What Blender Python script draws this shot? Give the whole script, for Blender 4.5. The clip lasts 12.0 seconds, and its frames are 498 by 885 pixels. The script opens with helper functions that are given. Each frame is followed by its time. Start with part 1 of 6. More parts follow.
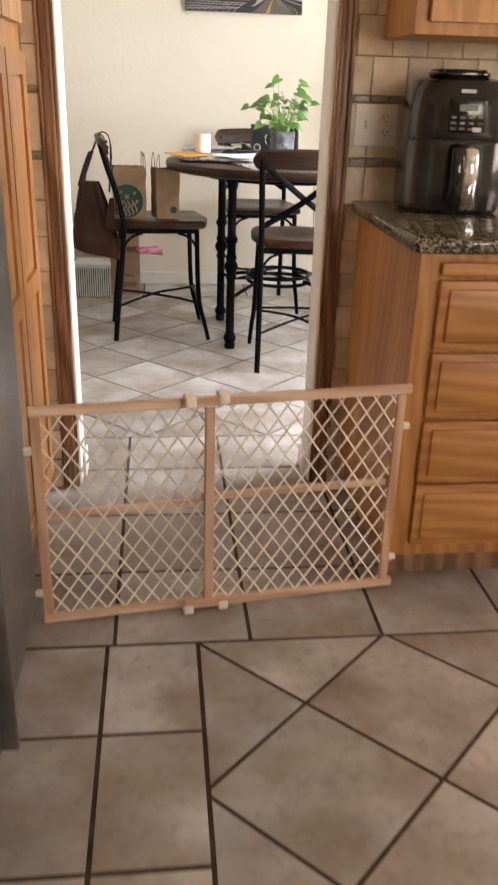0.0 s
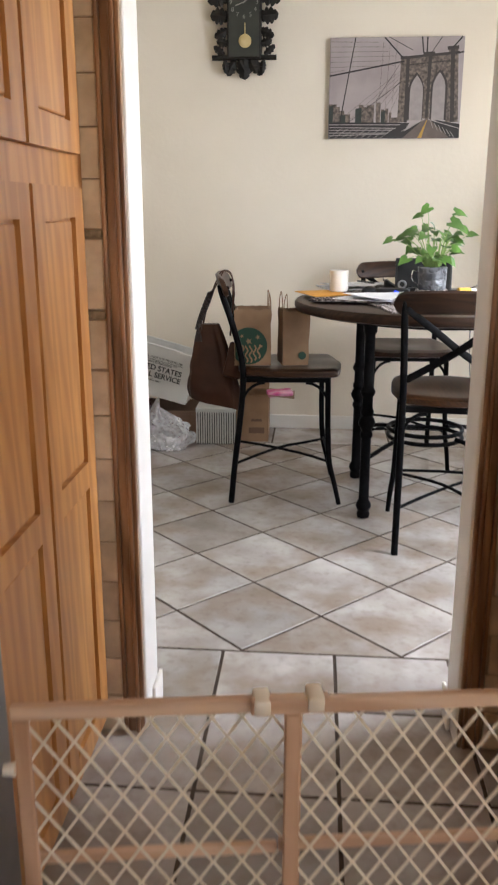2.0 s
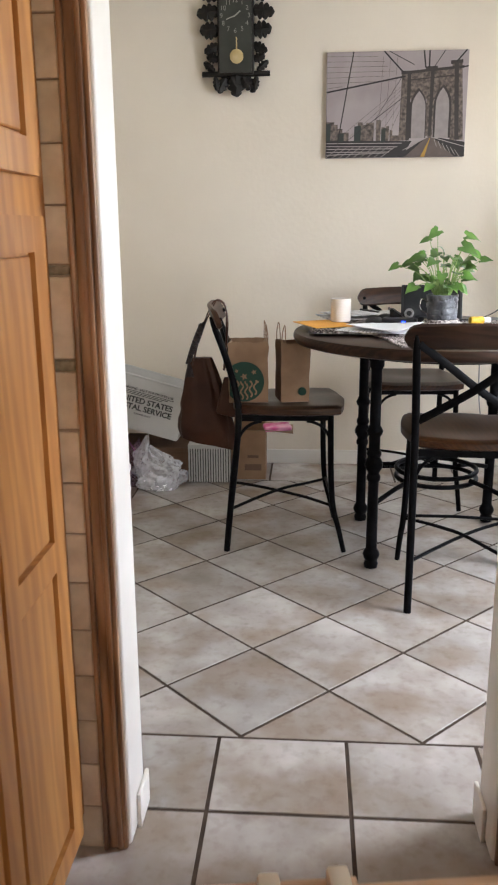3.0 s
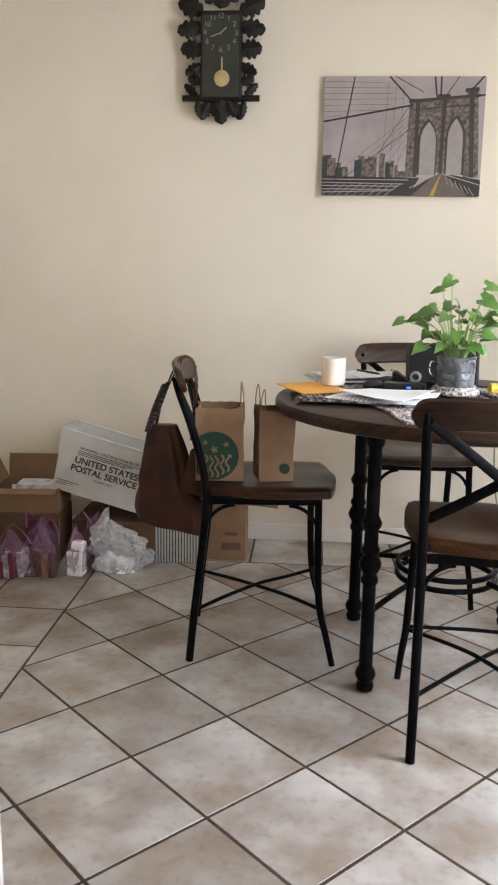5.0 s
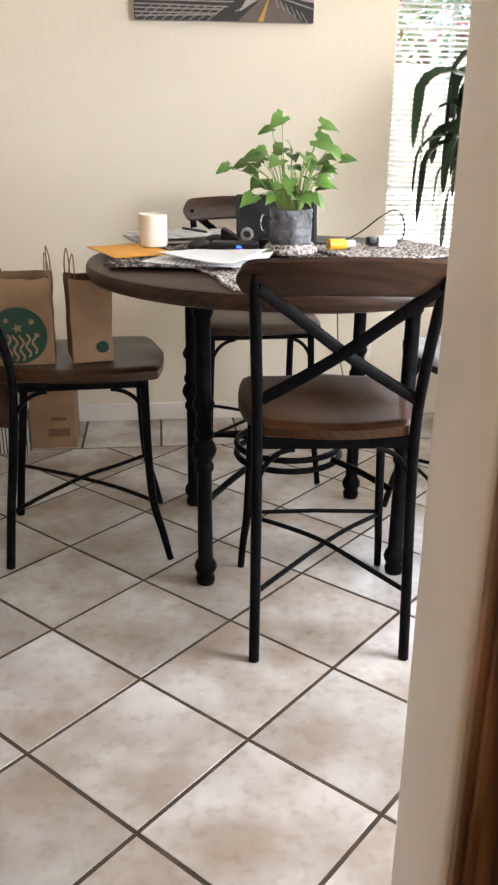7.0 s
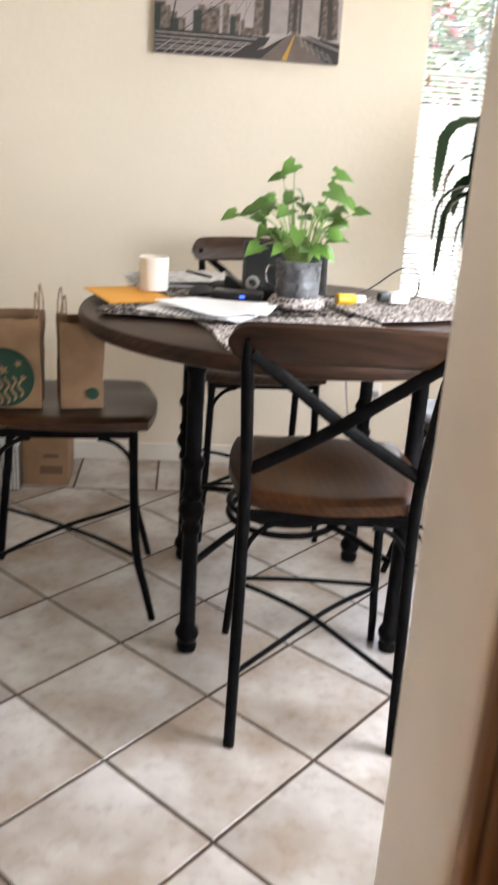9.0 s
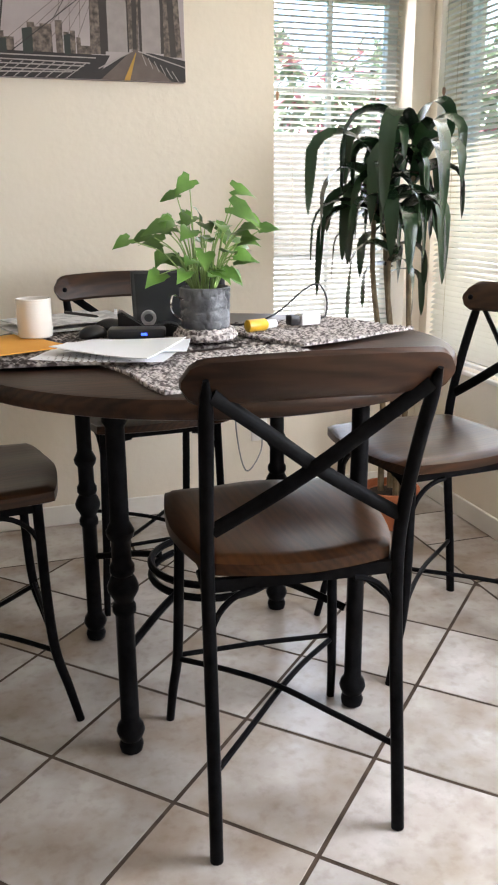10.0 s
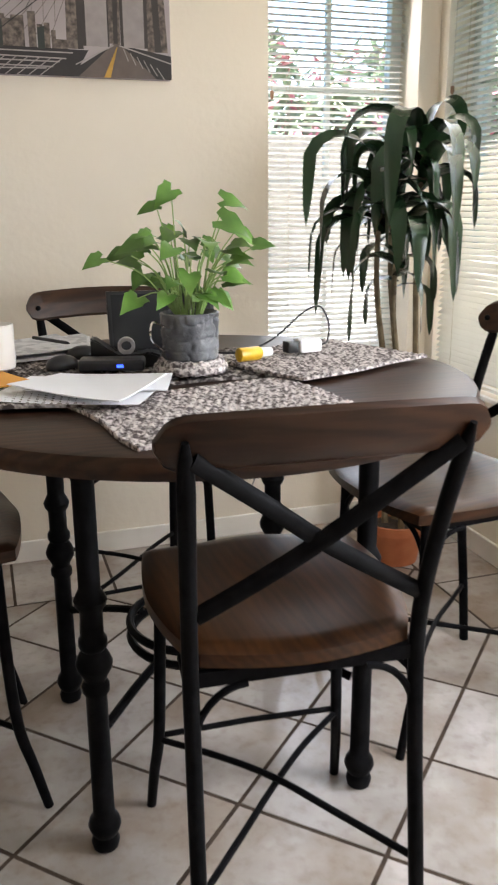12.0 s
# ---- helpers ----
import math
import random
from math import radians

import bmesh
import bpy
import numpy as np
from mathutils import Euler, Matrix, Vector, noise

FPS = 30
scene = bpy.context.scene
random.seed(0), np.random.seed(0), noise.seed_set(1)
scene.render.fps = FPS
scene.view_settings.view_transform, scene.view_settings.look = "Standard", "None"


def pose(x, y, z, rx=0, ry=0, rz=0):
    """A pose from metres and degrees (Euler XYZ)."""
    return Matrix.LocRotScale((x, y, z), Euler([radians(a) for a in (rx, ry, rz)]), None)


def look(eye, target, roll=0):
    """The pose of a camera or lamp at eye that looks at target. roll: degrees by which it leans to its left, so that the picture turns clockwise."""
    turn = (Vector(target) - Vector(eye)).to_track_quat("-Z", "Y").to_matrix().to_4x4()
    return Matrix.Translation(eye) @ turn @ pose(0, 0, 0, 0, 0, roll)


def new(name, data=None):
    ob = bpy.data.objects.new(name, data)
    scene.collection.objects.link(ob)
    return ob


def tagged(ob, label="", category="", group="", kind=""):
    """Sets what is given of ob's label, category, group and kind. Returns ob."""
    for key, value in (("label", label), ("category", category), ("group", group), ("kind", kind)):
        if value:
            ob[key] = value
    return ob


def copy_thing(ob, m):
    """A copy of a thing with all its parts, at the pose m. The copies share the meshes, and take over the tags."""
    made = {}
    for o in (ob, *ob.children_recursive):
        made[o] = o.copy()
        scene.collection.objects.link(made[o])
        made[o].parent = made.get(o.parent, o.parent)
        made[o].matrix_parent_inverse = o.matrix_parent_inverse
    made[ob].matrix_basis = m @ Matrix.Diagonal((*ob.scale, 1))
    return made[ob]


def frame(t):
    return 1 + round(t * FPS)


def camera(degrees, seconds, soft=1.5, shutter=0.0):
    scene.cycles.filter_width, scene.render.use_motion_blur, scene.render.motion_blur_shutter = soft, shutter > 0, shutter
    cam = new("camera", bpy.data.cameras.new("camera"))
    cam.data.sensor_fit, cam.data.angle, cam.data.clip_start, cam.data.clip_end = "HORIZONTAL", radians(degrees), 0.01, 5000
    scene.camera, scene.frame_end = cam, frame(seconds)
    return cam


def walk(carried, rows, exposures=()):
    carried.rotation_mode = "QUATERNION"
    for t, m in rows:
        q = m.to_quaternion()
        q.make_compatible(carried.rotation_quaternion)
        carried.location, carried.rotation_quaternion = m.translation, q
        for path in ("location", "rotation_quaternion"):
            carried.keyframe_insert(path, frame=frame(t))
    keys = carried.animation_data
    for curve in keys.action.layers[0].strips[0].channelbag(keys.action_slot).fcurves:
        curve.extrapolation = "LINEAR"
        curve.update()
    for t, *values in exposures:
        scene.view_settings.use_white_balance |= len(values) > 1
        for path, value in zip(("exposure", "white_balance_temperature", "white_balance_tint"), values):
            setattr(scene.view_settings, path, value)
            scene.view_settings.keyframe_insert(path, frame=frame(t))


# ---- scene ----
cam = camera(33.5, 12.0, 2.0, 0.5)
PATH = [
    (0, (-0.055, -0.004, 1.269), (0.154, 1.82, 0.476), 1.8),
    (0.5, (-0.03, 0.226, 1.264), (0.125, 2.079, 0.527), 1.6),
    (1, (0.012, 0.409, 1.269), (0.039, 2.285, 0.575), 0.3),
    (1.5, (0.081, 0.564, 1.286), (-0.023, 2.47, 0.689), 1.3),
    (2, (0.08, 0.74, 1.293), (-0.075, 2.658, 0.751), 0.1),
    (2.5, (0.041, 0.94, 1.272), (-0.102, 2.872, 0.776), -0.7),
    (2.7, (0.045, 0.98, 1.31), (-0.104, 2.911, 0.809), -0.5),
    (4.5, (0.059, 1.548, 1.307), (-0.038, 3.502, 0.892), 0.4),
    (5, (0.101, 1.673, 1.306), (-0.044, 3.628, 0.91), 0.9),
    (5.5, (0.144, 1.763, 1.296), (-0.035, 3.709, 0.874), 0.8),
    (6, (0.13, 1.836, 1.288), (0.088, 3.776, 0.805), -0.1),
    (6.5, (0.108, 1.922, 1.248), (0.308, 3.819, 0.648), -0.1),
    (6.7, (0.137, 1.949, 1.264), (0.355, 3.826, 0.608), 0.2),
    (8.3, (0.316, 2.106, 1.254), (0.358, 3.956, 0.496), 2.4),
    (8.5, (0.313, 2.094, 1.301), (0.389, 3.945, 0.548), 2.6),
    (9, (0.263, 2.152, 1.312), (0.433, 4.036, 0.662), 3.5),
    (9.5, (0.15, 2.343, 1.263), (0.648, 4.21, 0.746), 0.9),
    (10, (0.067, 2.458, 1.255), (0.643, 4.29, 0.695), -0.4),
    (10.5, (0.043, 2.447, 1.29), (0.681, 4.267, 0.759), 0.4),
    (11, (0.037, 2.46, 1.3), (0.68, 4.274, 0.758), 0.2),
    (11.5, (0.105, 2.579, 1.275), (0.733, 4.394, 0.716), -0.4),
    (12, (0.156, 2.719, 1.275), (0.745, 4.548, 0.72), -0.4),
]
walk(cam, [(t, look(eye, target, roll)) for t, eye, target, roll in PATH],
     [(0.0, 3.2, 6350, 12), (1.0, 3.0, 6200, 12), (2.5, 2.78, 6000, 12), (4.5, 2.62, 6050, 12), (5.5, 3.03, 6100, 12), (6.5, 2.95, 6300, 12), (8.5, 3.15, 6300, 12),
      (9.2, 3.02, 6250, 12), (10.3, 2.60, 6200, 12), (12.0, 2.52, 6300, 12)])


# ---------------------------------------------------------------- light
world = bpy.data.worlds.new("world")
scene.world = world
world.use_nodes = True
wn = world.node_tree.nodes
sky = wn.new("ShaderNodeTexSky")
sky.sky_type, sky.sun_disc = "NISHITA", False
sky.sun_elevation, sky.sun_rotation = radians(50), radians(205)
wn["Background"].inputs["Strength"].default_value = 0.15
world.node_tree.links.new(sky.outputs[0], wn["Background"].inputs["Color"])

sun = new("sun", bpy.data.lights.new("sun", "SUN"))
sun.data.energy, sun.data.angle, sun.data.color = 5.0, radians(0.6), (1.0, 0.95, 0.88)
sun.matrix_world = look((-4.0, -8.0, 10.5), (0, 0, 0))


def window_light(name, eye, target, w, h, watts, colour):
    lamp = new(name, bpy.data.lights.new(name, "AREA"))
    lamp.data.shape, lamp.data.size, lamp.data.size_y = "RECTANGLE", w, h
    lamp.data.energy, lamp.data.color = watts, colour
    lamp.matrix_world = look(eye, target)
    return lamp


window_light("sky_light_side_window", (1.922, 5.08, 1.355), (0.0, 5.00, 0.75), 0.98, 1.44, 2.8, (1.0, 0.91, 0.76))
# added fill lamp in an unseen opening, brightens the dining floor and walls
window_light("fill_light_near_side", (1.95, 3.37, 1.345), (0.2, 3.85, 0.65), 0.82, 1.40, 9.6, (0.94, 0.97, 1.0))
window_light("sky_light_back_window", (1.4845, 5.818, 1.36), (1.4845, 4.0, 1.20), 0.55, 1.33, 1.5, (1.0, 0.98, 0.98))
# added warm fill lamp for the kitchen, its south window is invented
window_light("fill_light_kitchen_south", (1.9, -2.2, 1.6), (0.6, 2.3, 1.6), 1.3, 0.9, 2.6, (1.0, 0.75, 0.50))
# second added kitchen fill, shines over the counter at the pantry doors
window_light("fill_light_kitchen_east", (3.03, 1.6, 1.625), (-0.4, 2.1, 1.35), 1.1, 0.85, 2.7, (1.0, 0.75, 0.50))


# ---------------------------------------------------------------- materials
def surface(name, base, second=None, scale=4.0, detail=6.0, rough=0.5, metal=0.0, bump=0.0, bump_scale=60.0,
            stretch=(1, 1, 1), spread=(0.35, 0.7), vary=0.0, rough_var=0.0, island=False, coat=0.0, bump_dist=0.002, spec=0.5):
    m = bpy.data.materials.new(name)
    m.use_nodes = True
    n, l = m.node_tree.nodes, m.node_tree.links
    p = n["Principled BSDF"]
    p.inputs["Roughness"].default_value, p.inputs["Metallic"].default_value = rough, metal
    p.inputs["Coat Weight"].default_value = coat
    p.inputs["Specular IOR Level"].default_value = spec
    co = n.new("ShaderNodeTexCoord")
    mp = n.new("ShaderNodeMapping")
    mp.inputs["Scale"].default_value = stretch
    l.new(co.outputs["Object"], mp.inputs["Vector"])
    rand = None
    if vary:
        info = n.new("ShaderNodeNewGeometry" if island else "ShaderNodeObjectInfo")
        rand = info.outputs["Random Per Island" if island else "Random"]
        off = n.new("ShaderNodeMath")
        off.operation = "MULTIPLY"
        off.inputs[1].default_value = 37.0
        l.new(rand, off.inputs[0])
        l.new(off.outputs[0], mp.inputs["Location"])
    tex = n.new("ShaderNodeTexNoise")
    tex.inputs["Scale"].default_value, tex.inputs["Detail"].default_value = scale, detail
    l.new(mp.outputs[0], tex.inputs["Vector"])
    ramp = n.new("ShaderNodeValToRGB")
    e = ramp.color_ramp.elements
    e[0].position, e[1].position = spread
    e[0].color, e[1].color = (*base, 1), (*(second or base), 1)
    l.new(tex.outputs["Fac"], ramp.inputs["Fac"])
    colour = ramp.outputs["Color"]
    if vary:
        hsv = n.new("ShaderNodeHueSaturation")
        rng = n.new("ShaderNodeMapRange")
        rng.inputs["To Min"].default_value, rng.inputs["To Max"].default_value = 1 - vary, 1 + vary
        l.new(rand, rng.inputs["Value"])
        l.new(rng.outputs[0], hsv.inputs["Value"])
        l.new(colour, hsv.inputs["Color"])
        colour = hsv.outputs["Color"]
    l.new(colour, p.inputs["Base Color"])
    if rough_var:
        rr = n.new("ShaderNodeMapRange")
        rr.inputs["To Min"].default_value, rr.inputs["To Max"].default_value = rough - rough_var, rough + rough_var
        l.new(tex.outputs["Fac"], rr.inputs["Value"])
        l.new(rr.outputs[0], p.inputs["Roughness"])
    if bump:
        fine = n.new("ShaderNodeTexNoise")
        fine.inputs["Scale"].default_value, fine.inputs["Detail"].default_value = bump_scale, 4.0
        l.new(mp.outputs[0], fine.inputs["Vector"])
        b = n.new("ShaderNodeBump")
        b.inputs["Strength"].default_value, b.inputs["Distance"].default_value = bump, bump_dist
        l.new(fine.outputs["Fac"], b.inputs["Height"])
        l.new(b.outputs[0], p.inputs["Normal"])
    return m


def wood(name, dark, light, axis="z", rough=0.4, rings=9.0, coat=0.0, vary=0.0, bump=0.12, spec=0.5, figure=0.42):
    """Grain that runs along one axis: stretched noise for the pores, a distorted wave for the figure."""
    m = surface(name, dark, light, scale=10, rough=rough, bump=bump, bump_scale=90, coat=coat, vary=vary, spec=spec,
                stretch={"x": (0.12, 1, 1), "y": (1, 0.12, 1), "z": (1, 1, 0.12)}[axis])
    n, l = m.node_tree.nodes, m.node_tree.links
    mp = next(k for k in n if k.bl_idname == "ShaderNodeMapping")
    ramp = next(k for k in n if k.bl_idname == "ShaderNodeValToRGB")
    tex = ramp.inputs["Fac"].links[0].from_node
    wave = n.new("ShaderNodeTexWave")
    wave.wave_type, wave.bands_direction = "BANDS", "DIAGONAL"
    wave.inputs["Scale"].default_value, wave.inputs["Distortion"].default_value = rings, 7.0
    wave.inputs["Detail"].default_value, wave.inputs["Detail Scale"].default_value = 3.0, 1.2
    l.new(mp.outputs[0], wave.inputs["Vector"])
    mix = n.new("ShaderNodeMix")
    mix.inputs["Factor"].default_value = figure
    l.new(tex.outputs["Fac"], mix.inputs["A"])
    l.new(wave.outputs["Fac"], mix.inputs["B"])
    l.new(mix.outputs["Result"], ramp.inputs["Fac"])
    return m


def tile_material(name, light, dark, stain, rough):
    m = surface(name, dark, light, scale=4.2, detail=8, rough=rough, bump=0.3, bump_scale=30, vary=0.13,
                rough_var=0.03, spread=(0.32, 0.68))
    n, l = m.node_tree.nodes, m.node_tree.links
    p = n["Principled BSDF"]
    src = p.inputs["Base Color"].links[0].from_socket
    mp = next(k for k in n if k.bl_idname == "ShaderNodeMapping")
    big = n.new("ShaderNodeTexNoise")
    big.inputs["Scale"].default_value, big.inputs["Detail"].default_value = 3.6, 8.0
    l.new(mp.outputs[0], big.inputs["Vector"])
    rng = n.new("ShaderNodeMapRange")
    rng.inputs["From Min"].default_value, rng.inputs["From Max"].default_value = 0.47, 0.66
    rng.inputs["To Max"].default_value = 0.60
    l.new(big.outputs["Fac"], rng.inputs["Value"])
    mix = n.new("ShaderNodeMix")
    mix.data_type = "RGBA"
    l.new(rng.outputs[0], mix.inputs["Factor"])
    l.new(src, mix.inputs[6])
    mix.inputs[7].default_value = (*stain, 1)
    # pitted dark specks
    vor = n.new("ShaderNodeTexNoise")
    vor.inputs["Scale"].default_value, vor.inputs["Detail"].default_value = 34, 8
    l.new(mp.outputs[0], vor.inputs["Vector"])
    r2 = n.new("ShaderNodeMapRange")
    r2.inputs["From Min"].default_value, r2.inputs["From Max"].default_value = 0.50, 0.78
    r2.inputs["To Max"].default_value = 0.30
    l.new(vor.outputs["Fac"], r2.inputs["Value"])
    mix2 = n.new("ShaderNodeMix")
    mix2.data_type = "RGBA"
    l.new(r2.outputs[0], mix2.inputs["Factor"])
    l.new(mix.outputs[2], mix2.inputs[6])
    mix2.inputs[7].default_value = (stain[0] * 0.6, stain[1] * 0.55, stain[2] * 0.5, 1)
    l.new(mix2.outputs[2], p.inputs["Base Color"])
    return m


M_WALL = surface("cream_wall_paint", (0.76, 0.68, 0.56), (0.80, 0.72, 0.60), scale=2.0, rough=0.75, bump=0.35, bump_scale=38, bump_dist=0.004)
M_WHITE = surface("white_gloss_paint", (0.78, 0.74, 0.67), (0.84, 0.80, 0.74), scale=7, rough=0.42, bump=0.1, bump_scale=40)
M_CEIL = surface("ceiling_paint", (0.78, 0.76, 0.70), (0.82, 0.80, 0.75), scale=3, rough=0.9, bump=0.3, bump_scale=80)
M_TILE = tile_material("glazed_stone_tile", (0.53, 0.495, 0.47), (0.31, 0.265, 0.23), (0.24, 0.165, 0.105), 0.21)
M_GROUT = surface("dark_grout", (0.034, 0.020, 0.012), (0.072, 0.046, 0.028), scale=20, rough=0.95, bump=0.5, bump_scale=200)
M_OAK = wood("honey_oak", (0.40, 0.165, 0.040), (0.60, 0.29, 0.085), "z", 0.40, rings=14, figure=0.2)
M_OAK_X = wood("honey_oak_across", (0.40, 0.165, 0.040), (0.60, 0.29, 0.085), "x", 0.40, rings=14, figure=0.25)
M_CASING = wood("brown_casing_wood", (0.20, 0.105, 0.055), (0.38, 0.22, 0.12), "z", 0.4)
M_PINE = wood("pale_pine", (0.58, 0.37, 0.24), (0.76, 0.55, 0.39), "x", 0.55, vary=0.06)
M_PINE_Z = wood("pale_pine_upright", (0.46, 0.27, 0.16), (0.64, 0.42, 0.28), "z", 0.55, vary=0.06)
M_MESH = surface("cream_plastic", (0.82, 0.75, 0.62), (0.87, 0.81, 0.69), scale=9, rough=0.45)
M_DARKWOOD = wood("dark_walnut_stain", (0.013, 0.006, 0.0035), (0.058, 0.025, 0.012), "x", 0.38, rings=27, spec=0.3, figure=0.15, bump=0.2)
M_DARKWOOD_Y = wood("dark_walnut_seat", (0.010, 0.004, 0.0018), (0.058, 0.022, 0.007), "y", 0.34, rings=27, spec=0.34, figure=0.13, bump=0.2)
M_IRON = surface("black_iron", (0.0035, 0.0035, 0.004), (0.008, 0.008, 0.009), scale=30, rough=0.38, spec=0.04, bump=0.15, bump_scale=120)
M_GRANITE = surface("speckled_granite", (0.025, 0.022, 0.015), (0.42, 0.36, 0.24), scale=150, detail=5, rough=0.12, spread=(0.44, 0.68))
M_STEEL = surface("brushed_steel", (0.22, 0.22, 0.23), (0.30, 0.30, 0.31), scale=14, rough=0.28, metal=0.9, stretch=(1, 0.05, 1))
M_STONE = surface("tumbled_travertine", (0.54, 0.44, 0.33), (0.80, 0.69, 0.55), scale=14, detail=9, rough=0.6, bump=0.5, bump_scale=50, vary=0.12)
M_MOSAIC = surface("mosaic_strip_stone", (0.16, 0.13, 0.09), (0.34, 0.30, 0.22), scale=60, rough=0.3, bump=0.4, bump_scale=90)
M_BLIND = surface("white_blind_slat", (0.64, 0.63, 0.60), (0.70, 0.69, 0.66), scale=9, rough=0.45)
n, l = M_BLIND.node_tree.nodes, M_BLIND.node_tree.links
glow_through, mixed = n.new("ShaderNodeBsdfTranslucent"), n.new("ShaderNodeMixShader")
glow_through.inputs["Color"].default_value = (0.82, 0.80, 0.75, 1)
mixed.inputs["Fac"].default_value = 0.5
l.new(n["Principled BSDF"].outputs[0], mixed.inputs[1])
l.new(glow_through.outputs[0], mixed.inputs[2])
l.new(mixed.outputs[0], n["Material Output"].inputs["Surface"])
M_FRAME = surface("white_vinyl_frame", (0.62, 0.66, 0.64), (0.68, 0.72, 0.70), scale=8, rough=0.4)
M_GRASS = surface("lawn", (0.05, 0.10, 0.02), (0.12, 0.19, 0.05), scale=6, rough=0.9, bump=0.6, bump_scale=120)
M_STUCCO = surface("outside_stucco", (0.11, 0.10, 0.085), (0.15, 0.135, 0.115), scale=5, rough=0.9, bump=0.4, bump_scale=60)


# ---------------------------------------------------------------- geometry helpers
def link_mesh(name, bm, material, smooth=False):
    me = bpy.data.meshes.new(name)
    bmesh.ops.recalc_face_normals(bm, faces=bm.faces)
    bm.to_mesh(me)
    bm.free()
    for m in (material if isinstance(material, (list, tuple)) else [material]):
        me.materials.append(m)
    if smooth:
        me.polygons.foreach_set("use_smooth", [True] * len(me.polygons))
        me.set_sharp_from_angle(angle=radians(38))
    return new(name, me)


def part(name, bm, material, parent, label="", smooth=False):
    ob = link_mesh(name, bm, material, smooth)
    ob.parent = parent
    if label:
        ob["label"] = label
    return ob


def thing(name, label, category, m=None, group="", kind=""):
    """An Empty at a thing's base; its parts are built in its own coordinates."""
    ob = new(name)
    ob.empty_display_size = 0.05
    if m is not None:
        ob.matrix_world = m
    return tagged(ob, label, category, group, kind)


def box(bm, x0, x1, y0, y1, z0, z1, bevel=0.0, segments=2, m=None):
    r = bmesh.ops.create_cube(bm, size=1.0)
    vs = r["verts"]
    for v in vs:
        v.co = Vector(((x0 + x1) / 2 + v.co.x * (x1 - x0), (y0 + y1) / 2 + v.co.y * (y1 - y0), (z0 + z1) / 2 + v.co.z * (z1 - z0)))
    if bevel:
        es = list({e for v in vs for e in v.link_edges})
        vs = list({v for v in bmesh.ops.bevel(bm, geom=es, offset=bevel, segments=segments, affect="EDGES", profile=0.5)["verts"]} | {v for v in vs if v.is_valid})
    if m is not None:
        bmesh.ops.transform(bm, matrix=m, verts=[v for v in vs if v.is_valid])
    return bm


def boxes(*rows, bevel=0.0):
    bm = bmesh.new()
    for r in rows:
        box(bm, *r, bevel=bevel)
    return bm


def lathe(bm, profile, at=(0, 0, 0), n=20, cap=True):
    """Turns a list of (radius, height) round an upright axis."""
    rings = []
    for r, z in profile:
        rings.append([bm.verts.new((at[0] + r * math.cos(2 * math.pi * i / n), at[1] + r * math.sin(2 * math.pi * i / n), at[2] + z)) for i in range(n)])
    for a, b in zip(rings, rings[1:]):
        for i in range(n):
            bm.faces.new((a[i], a[(i + 1) % n], b[(i + 1) % n], b[i]))
    if cap:
        bm.faces.new(list(reversed(rings[0])))
        bm.faces.new(rings[-1])
    return bm


def smooth_path(points, steps=6):
    """A Catmull-Rom curve through the points."""
    p = [Vector(q) for q in points]
    p = [2 * p[0] - p[1]] + p + [2 * p[-1] - p[-2]]
    out = []
    for i in range(1, len(p) - 2):
        for k in range(steps):
            t = k / steps
            out.append(0.5 * (2 * p[i] + (p[i + 1] - p[i - 1]) * t + (2 * p[i - 1] - 5 * p[i] + 4 * p[i + 1] - p[i + 2]) * t * t
                              + (3 * p[i] - p[i - 1] - 3 * p[i + 1] + p[i + 2]) * t ** 3))
    return out + [p[-2]]


def tube(bm, points, radius, n=10, closed=False, flat=1.0, up=(0, 0, 1)):
    """A tube along points; radius may be a list. flat squeezes it across the up direction."""
    pts = [Vector(q) for q in points]
    k = len(pts)
    rad = radius if isinstance(radius, (list, tuple)) else [radius] * k
    rings = []
    side_before = None
    for i, p in enumerate(pts):
        a, b = (pts[(i - 1) % k], pts[(i + 1) % k]) if closed else (pts[max(i - 1, 0)], pts[min(i + 1, k - 1)])
        d = (b - a).normalized()
        s = d.cross(Vector(up))
        if s.length < 0.05:
            s = side_before or d.cross(Vector((1, 0, 0)))
        s.normalize()
        if side_before is not None and s.dot(side_before) < 0:
            s = -s
        side_before = s
        u = s.cross(d).normalized()
        rings.append([bm.verts.new(p + rad[i] * (math.cos(2 * math.pi * j / n) * s + flat * math.sin(2 * math.pi * j / n) * u)) for j in range(n)])
    for a, b in zip(rings, rings[1:] + ([rings[0]] if closed else [])):
        for j in range(n):
            bm.faces.new((a[j], a[(j + 1) % n], b[(j + 1) % n], b[j]))
    if not closed:
        bm.faces.new(list(reversed(rings[0])))
        bm.faces.new(rings[-1])
    return bm


def slab(bm, outline, z0, z1, edge=0.0):
    """A flat body on an outline of (x, y), its upper edge chamfered inward."""
    low = [bm.verts.new((x, y, z0)) for x, y in outline]
    k = len(outline)
    cx, cy = sum(p[0] for p in outline) / k, sum(p[1] for p in outline) / k
    mid = [bm.verts.new((x, y, z1 - edge)) for x, y in outline] if edge else low
    if edge:
        for i in range(k):
            bm.faces.new((low[i], low[(i + 1) % k], mid[(i + 1) % k], mid[i]))
    top = []
    for x, y in outline:
        d = math.hypot(cx - x, cy - y) or 1
        top.append(bm.verts.new((x + (cx - x) / d * edge * 1.4, y + (cy - y) / d * edge * 1.4, z1)))
    for i in range(k):
        bm.faces.new((mid[i], mid[(i + 1) % k], top[(i + 1) % k], top[i]))
    bm.faces.new(top)
    bm.faces.new(list(reversed(low)))
    return bm


